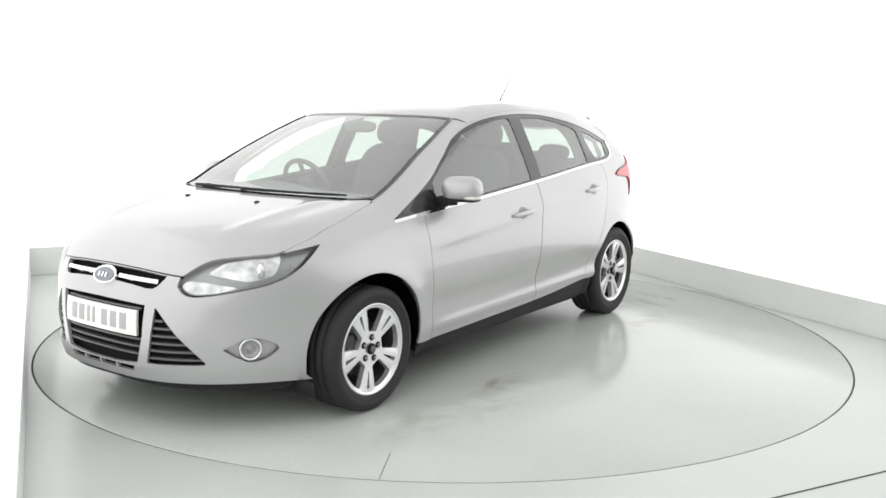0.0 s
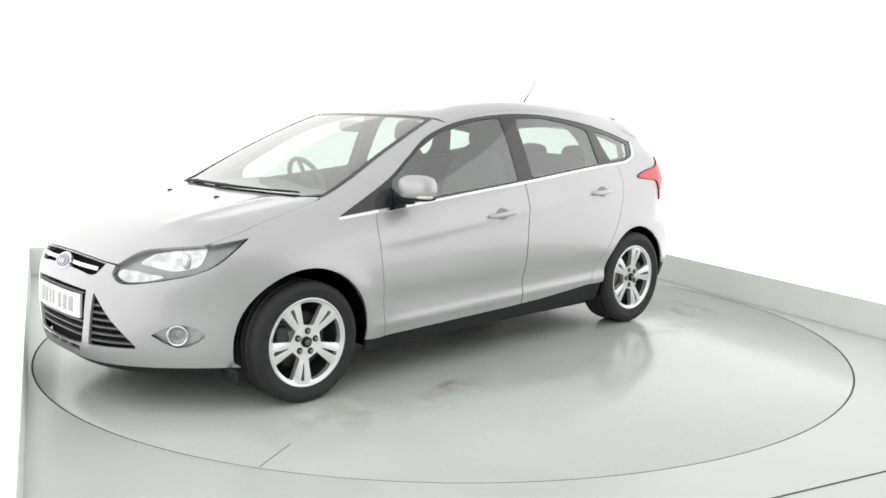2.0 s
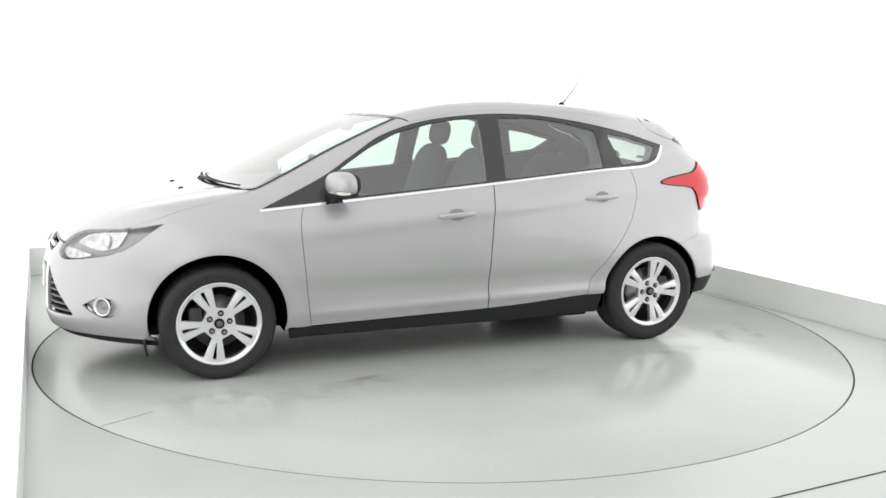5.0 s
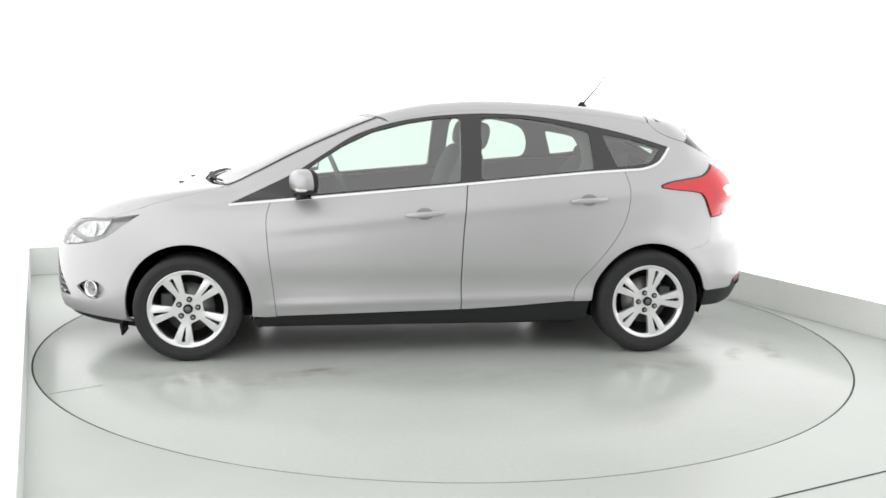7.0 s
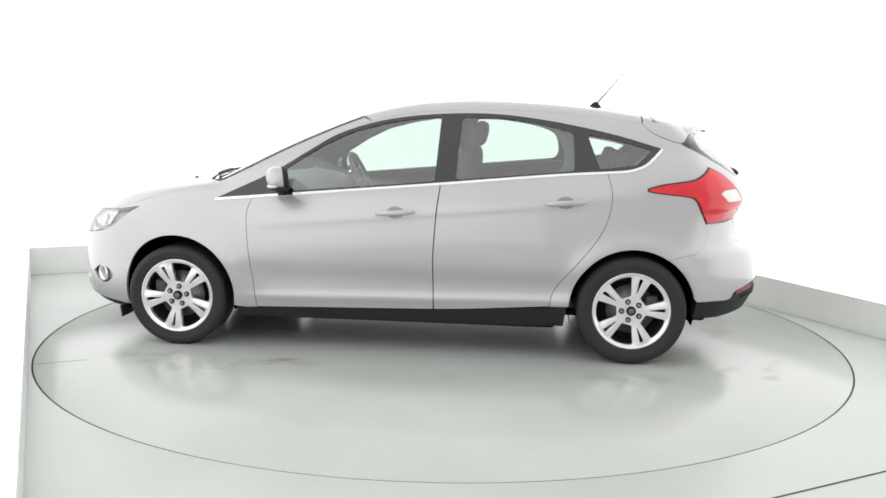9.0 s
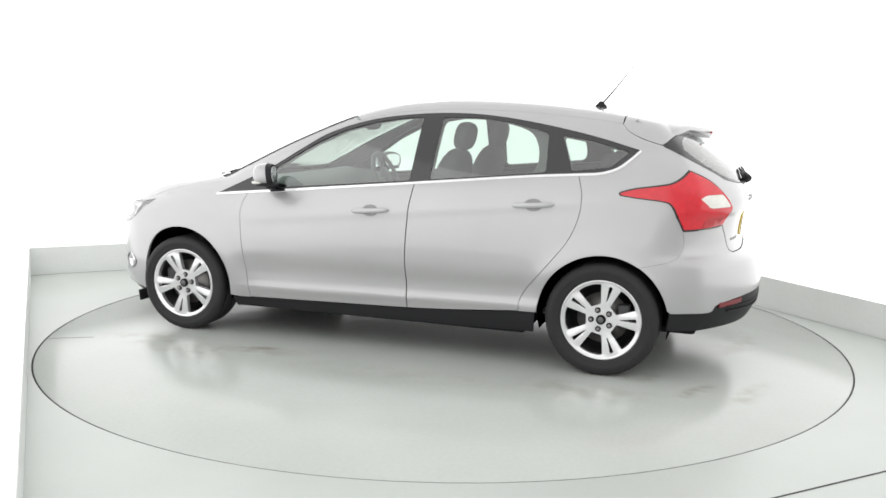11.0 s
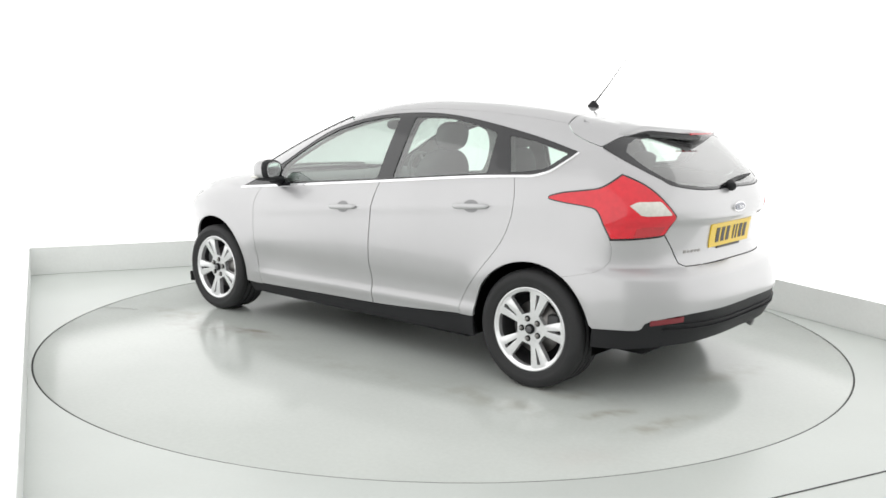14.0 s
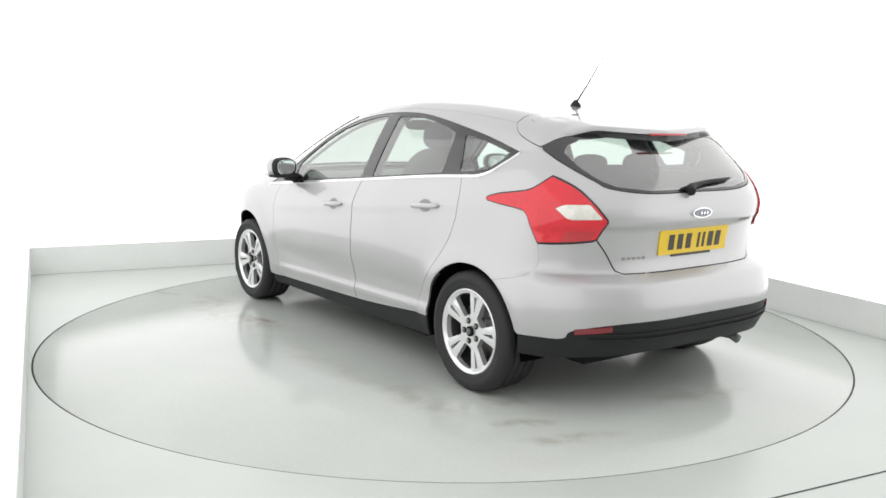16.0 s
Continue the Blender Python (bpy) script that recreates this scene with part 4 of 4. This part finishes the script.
        # black disc on the face paints the shade of the hole round each nut
        part("nut_well_shade", lathe([(0.0155, 0.852), (0.0155, 0.8615), (0.010, 0.8618), (0.001, 0.8618)], 18, "y", m), DARK, hub)
        nut = lathe([(0.0098, 0.855), (0.0098, 0.868), (0.0075, 0.8715), (0.001, 0.872)], 6, "y", m)
        part("wheel_nut", nut, STEEL, hub, "steel wheel nut")
    part("brake_disc", lathe([(0.14, 0.79), (0.14, 0.80), (0.075, 0.80), (0.07, 0.82), (0.001, 0.82)], 40, "y", flipm), STEEL, hub, "worn steel brake disc")
    cal = box((0.07, 0.07, 0.13), flipm @ pose(-0.115 if xa < 0 else 0.115, 0.80, 0.02, 0, 0, 0), 0.012)
    part("brake_caliper", cal, BARREL, hub)


for right in (False, True):
    wheel(FRONT_AXLE, right, 45, 0.297)
    wheel(REAR_AXLE, right, 3, HUB_Z)

def blob(size, m, power=2.6, n=20):
    """A soft rounded block."""
    bm = bmesh.new()
    bmesh.ops.create_uvsphere(bm, u_segments=2 * n, v_segments=n, radius=1.0)
    for v in bm.verts:
        c = v.co
        k = (abs(c.x) ** power + abs(c.y) ** power + abs(c.z) ** power) ** (-1 / power)
        v.co = m @ Vector((c.x * k * size[0] / 2, c.y * k * size[1] / 2, c.z * k * size[2] / 2))
    return bm


# ---- underside ----
bm = box((1.80, 1.66, 0.09), pose(-0.20, 0, 0.225), 0.02)
add_box(bm, (0.86, 1.06, 0.12), pose(-1.50, 0, 0.235), 0.02)
add_box(bm, (0.90, 1.06, 0.12), pose(1.15, 0, 0.25), 0.02)
add_box(bm, (0.26, 1.10, 0.08), pose(1.66, 0, 0.33), 0.02)
add_box(bm, (0.28, 0.90, 0.04), pose(-1.98, 0, 0.245), 0.01)
part("underbody", bm, DARK, car, "black underbody")
bm = tube([(1.30, 0.40, 0.24), (1.60, 0.41, 0.25), (1.745, 0.42, 0.252), (1.79, 0.42, 0.235)], 0.024, 14)
part("exhaust_pipe", bm, PIT, car, "dark steel exhaust tailpipe")
bm = blob((0.26, 0.52, 0.15), pose(1.50, 0.12, 0.262), 2.6, 12)
part("silencer", bm, DARK, car, "dark exhaust silencer")
for s in (-1, 1):
    part("air_deflector", box((0.012, 0.14, 0.070), pose(-1.885, s * 0.77, 0.182, 0, -8, 0), 0.003, 1), BLACK, car, "black wheel air deflector")
for xa in (FRONT_AXLE, REAR_AXLE):
    part("axle", tube([(xa, -0.70, HUB_Z), (xa, 0.70, HUB_Z)], 0.04, 12), DARK, car, "black axle")

# ---- mirrors, handles, wipers, aerial ----
def door_mirror(s):
    m = pose(-0.878, s * 0.925, 1.014, 0, 0, -s * 20)
    bm = blob((0.150, 0.212, 0.132), m, 2.7)
    bmesh.ops.bisect_plane(bm, geom=bm.verts[:] + bm.edges[:] + bm.faces[:], plane_co=m @ Vector((0.014, 0, 0)), plane_no=m.to_3x3() @ Vector((1, 0, 0.10)), clear_outer=True)
    cap = part("door_mirror", bm, PAINT, car, "silver door mirror cap")
    bm = blob((0.146, 0.208, 0.128), m, 2.7)
    bmesh.ops.bisect_plane(bm, geom=bm.verts[:] + bm.edges[:] + bm.faces[:], plane_co=m @ Vector((0.046, 0, 0)), plane_no=m.to_3x3() @ Vector((1, 0, 0.10)), clear_outer=True)
    bmesh.ops.bisect_plane(bm, geom=bm.verts[:] + bm.edges[:] + bm.faces[:], plane_co=m @ Vector((0.008, 0, 0)), plane_no=m.to_3x3() @ Vector((1, 0, 0.10)), clear_inner=True)
    part("mirror_shell", bm, BLACK, cap, "black mirror shell")
    bm = blob((0.008, 0.165, 0.098), m @ pose(0.044, 0, 0.002), 3.2, 12)
    part("mirror_glass", bm, CHROME, cap, "mirror glass")
    bm = blob((0.120, 0.190, 0.030), m @ pose(0.0, 0, -0.054), 3.0, 12)
    part("mirror_base", bm, BLACK, cap, "black mirror underside")
    bm = blob((0.060, 0.090, 0.020), m @ pose(-0.043, s * 0.062, -0.043), 3.0, 10)
    part("side_indicator", bm, CLEAR, cap, "clear side indicator lens")
    bm = tube([(-0.905, s * 0.80, 0.935), (-0.895, s * 0.85, 0.948), (-0.88, s * 0.89, 0.955)], [0.036, 0.028, 0.03], 14)
    part("mirror_stalk", bm, BLACK, cap, "black mirror foot")


def handle(x, z, rise, flip):
    n = 28
    cup = [(x + 0.050 * math.cos(2 * math.pi * k / n), z + 0.034 * math.sin(2 * math.pi * k / n)) for k in range(n)]
    # flat disc on the skin; its grey paints the shade of the handle's cup
    c = panel("door_handle", "side", cup, CUP_SHADE, car, lift=0.0015, gap=0, lip=0.003, step=0.03, flip=flip, label="silver door handle over a flat disc in the cup's shade grey")
    bow = []
    for u in np.linspace(-1, 1, 17):
        bow.append((x + 0.115 * u, z + rise * 0.115 * u, 0.020 * (1 - abs(u) ** 3.0) + 0.006, 0.0125 * (1 - abs(u) ** 6) ** 0.5 + 0.003))
    base = onto("side", [(b[0], b[1]) for b in bow])
    bm = bmesh.new()
    rings = []
    for P, b in zip(base, bow):
        rr = []
        for k in range(10):
            a = 2 * math.pi * k / 10
            y = P[1] - b[2] + 0.007 * math.cos(a)
            rr.append(bm.verts.new((b[0], -y if flip else y, b[1] + b[3] * math.sin(a))))
        rings.append(rr)
    for a, b in zip(rings, rings[1:]):
        for k in range(10):
            bm.faces.new((a[k], a[(k + 1) % 10], b[(k + 1) % 10], b[k]))
    bm.faces.new(rings[0])
    bm.faces.new(rings[-1][::-1])
    part("grip", bm, PAINT, c, "silver handle grip")


for s, flip in ((-1, False), (1, True)):
    door_mirror(s)
    handle(-0.215, 0.832, 0.07, flip)
    handle(0.738, 0.910, 0.06, flip)


def along(mode, pts, lift):
    return [tuple(q) for q in onto(mode, spline(pts, 5), lift)]


def wiper(pts, lift, r):
    p = along("top", pts, lift)
    arm = part("wiper", tube(p, [r * (1.5 - 0.9 * k / (len(p) - 1)) for k in range(len(p))], 8), BLACK, car, "black windscreen wiper")
    return arm


w = wiper([(-1.430, 0.47), (-1.455, 0.30), (-1.470, 0.10), (-1.468, -0.113), (-1.430, -0.38)], 0.012, 0.006)
part("blade", tube(along("top", [(-1.40, 0.46), (-1.440, 0.2), (-1.447, -0.1), (-1.415, -0.38)], 0.007), 0.005, 6), RUBBER, w)
w = wiper([(-1.485, 0.05), (-1.475, -0.15), (-1.440, -0.35), (-1.372, -0.555)], 0.014, 0.006)
part("blade", tube(along("top", [(-1.46, 0.0), (-1.45, -0.2), (-1.41, -0.40), (-1.355, -0.56)], 0.007), 0.005, 6), RUBBER, w)
p = [tuple(q) for q in onto("rear", spline([(0.09, 1.040), (0.05, 1.062), (-0.10, 1.080), (-0.36, 1.092)], 5), 0.024)]
w = part("rear_wiper", tube(p, [0.026, 0.027, 0.026, 0.024, 0.022, 0.019, 0.016, 0.014, 0.012, 0.011, 0.010, 0.009, 0.008, 0.007, 0.006, 0.005], 10), BLACK, car, "black rear wiper")
part("blade", tube([tuple(q) for q in onto("rear", [(0.14, 1.052), (0.0, 1.068), (-0.2, 1.078), (-0.36, 1.084)], 0.006)], 0.007, 6), RUBBER, w)
for y in (-0.225, 0.29):
    P, = onto("top", [(-1.632, y)])
    part("washer_jet", blob((0.034, 0.020, 0.010), Matrix.Translation(P) @ pose(0, 0, 0.002), 2.2, 8), BLACK, car, "black washer jet")
P, = onto("top", [(0.931, 0.0)])
bm = bmesh.new()
lathe([(0.030, -0.01), (0.027, 0.008), (0.014, 0.026), (0.008, 0.034), (0.001, 0.036)], 20, "z", Matrix.Translation(P) @ Matrix.Diagonal((1.3, 0.8, 1, 1)), bm)
foot = part("aerial", bm, BLACK, car, "black roof aerial")
tip = Vector((1.186, 0, 1.783)) - Vector(P)
part("mast", tube([Vector(P) + Vector((0.005, 0, 0.02)), Vector(P) + tip * 0.35, Vector(P) + tip * 0.7, Vector(P) + tip], [0.0050, 0.0030, 0.0014, 0.0008], 8), BLACK, foot)

# ---- cabin ----
def seat(x, y, name="front_seat"):
    base = part(name, blob((0.52, 0.50, 0.20), pose(x - 0.22, y, 0.52, 0, -6, 0), 3.0), FABRIC, car, "dark grey cloth front seat")
    part("backrest", blob((0.17, 0.48, 0.66), pose(x + 0.08, y, 0.86, 0, 16, 0), 2.8), FABRIC, base)
    part("headrest", blob((0.10, 0.26, 0.17), pose(x + 0.20, y, 1.255, 0, 12, 0), 2.8), FABRIC, base)
    for d in (-0.06, 0.06):
        part("headrest_post", tube([(x + 0.15, y + d, 1.13), (x + 0.19, y + d, 1.21)], 0.006, 8), CHROME, base)


for y in (-0.37, 0.37):
    seat(-0.02, y)
base = part("rear_bench", blob((0.50, 1.24, 0.20), pose(0.58, 0, 0.55, 0, -6, 0), 4.0), FABRIC, car, "dark grey cloth rear bench")
part("backrest", blob((0.16, 1.26, 0.58), pose(0.95, 0, 0.84, 0, 22, 0), 4.0), FABRIC, base)
for y in (-0.40, 0.0, 0.40):
    part("headrest", blob((0.09, 0.24, 0.11), pose(1.06, y, 1.125, 0, 16, 0), 2.8), FABRIC, base)
bm = bmesh.new()
rows = []
for y in np.linspace(-0.70, 0.70, 21):
    hood = 0.035 * math.exp(-((y - 0.37) / 0.20) ** 2)
    prof = [(-1.42, 0.93), (-1.20, 0.955), (-1.00, 0.955 + hood), (-0.86, 0.935 + hood), (-0.80, 0.86 + hood), (-0.82, 0.70), (-0.95, 0.50)]
    rows.append([bm.verts.new((x, y, z)) for x, z in prof])
for a, b in zip(rows, rows[1:]):
    for i in range(6):
        bm.faces.new((a[i], a[i + 1], b[i + 1], b[i]))
part("dashboard", bm, TRIM, car, "dark grey dashboard")
m = pose(-0.66, 0.37, 0.93, 0, 66, 0)
bm = bmesh.new()
tube([m @ Vector((0.178 * math.cos(a), 0.178 * math.sin(a), 0)) for a in np.linspace(0, 2 * math.pi, 33)], 0.015, 10, bm)
sw = part("steering_wheel", bm, TRIM, car, "black steering wheel")
bm = blob((0.15, 0.13, 0.05), m, 2.4, 10)
for a in (0.2, math.pi - 0.2, -math.pi / 2):
    tube([m @ Vector((0.05 * math.sin(a), 0.05 * math.cos(a), 0)), m @ Vector((0.175 * math.sin(a), 0.175 * math.cos(a), 0))], 0.014, 8, bm)
part("wheel_hub", bm, TRIM, sw)
part("cabin_mirror", blob((0.04, 0.24, 0.07), pose(-0.60, 0.0, 1.305, 0, 10, 0), 3.0, 10), TRIM, car, "black cabin mirror")
roofline = [(-0.46, 0.0), (-0.44, -0.45), (-0.30, -0.52), (0.6, -0.50), (1.10, -0.44), (1.12, 0.0)]
panel("headlining", "top", mirrored(roofline), PALE_TRIM, car, lift=-0.035, step=0.08, label="pale grey headlining")
for flip in (False, True):
    lin = [(x, z - 0.01) for x, z in BELT[6:]] + [(1.10, 1.075), (1.45, 1.05), (1.45, 0.73), (0.74, 0.73), (0.66, 0.30), (-1.05, 0.30)]
    panel("door_lining", "side", lin, TRIM, car, lift=-0.055, step=0.06, flip=flip, label="dark grey door lining")
part("parcel_shelf", box((0.42, 1.10, 0.02), pose(1.36, 0, 0.985), 0.005, 1), TRIM, car, "dark grey parcel shelf")
bm = box((1.9, 1.44, 0.02), pose(-0.05, 0, 0.29))
part("cabin_floor", bm, TRIM, car, "dark grey cabin carpet")


def motions():
    table_rows = [(t, pose(0, 0, 0, 0, 0, a)) for t, a in TURN]
    walk(disc, table_rows)
    car_rows = []
    for t, a in TURN:
        c, s = math.cos(math.radians(a)), math.sin(math.radians(a))
        car_rows.append((t, pose(-s * CAR_Y, c * CAR_Y, 0, 0, 0, a)))
    walk(car, car_rows)


disc = turntable()
motions()
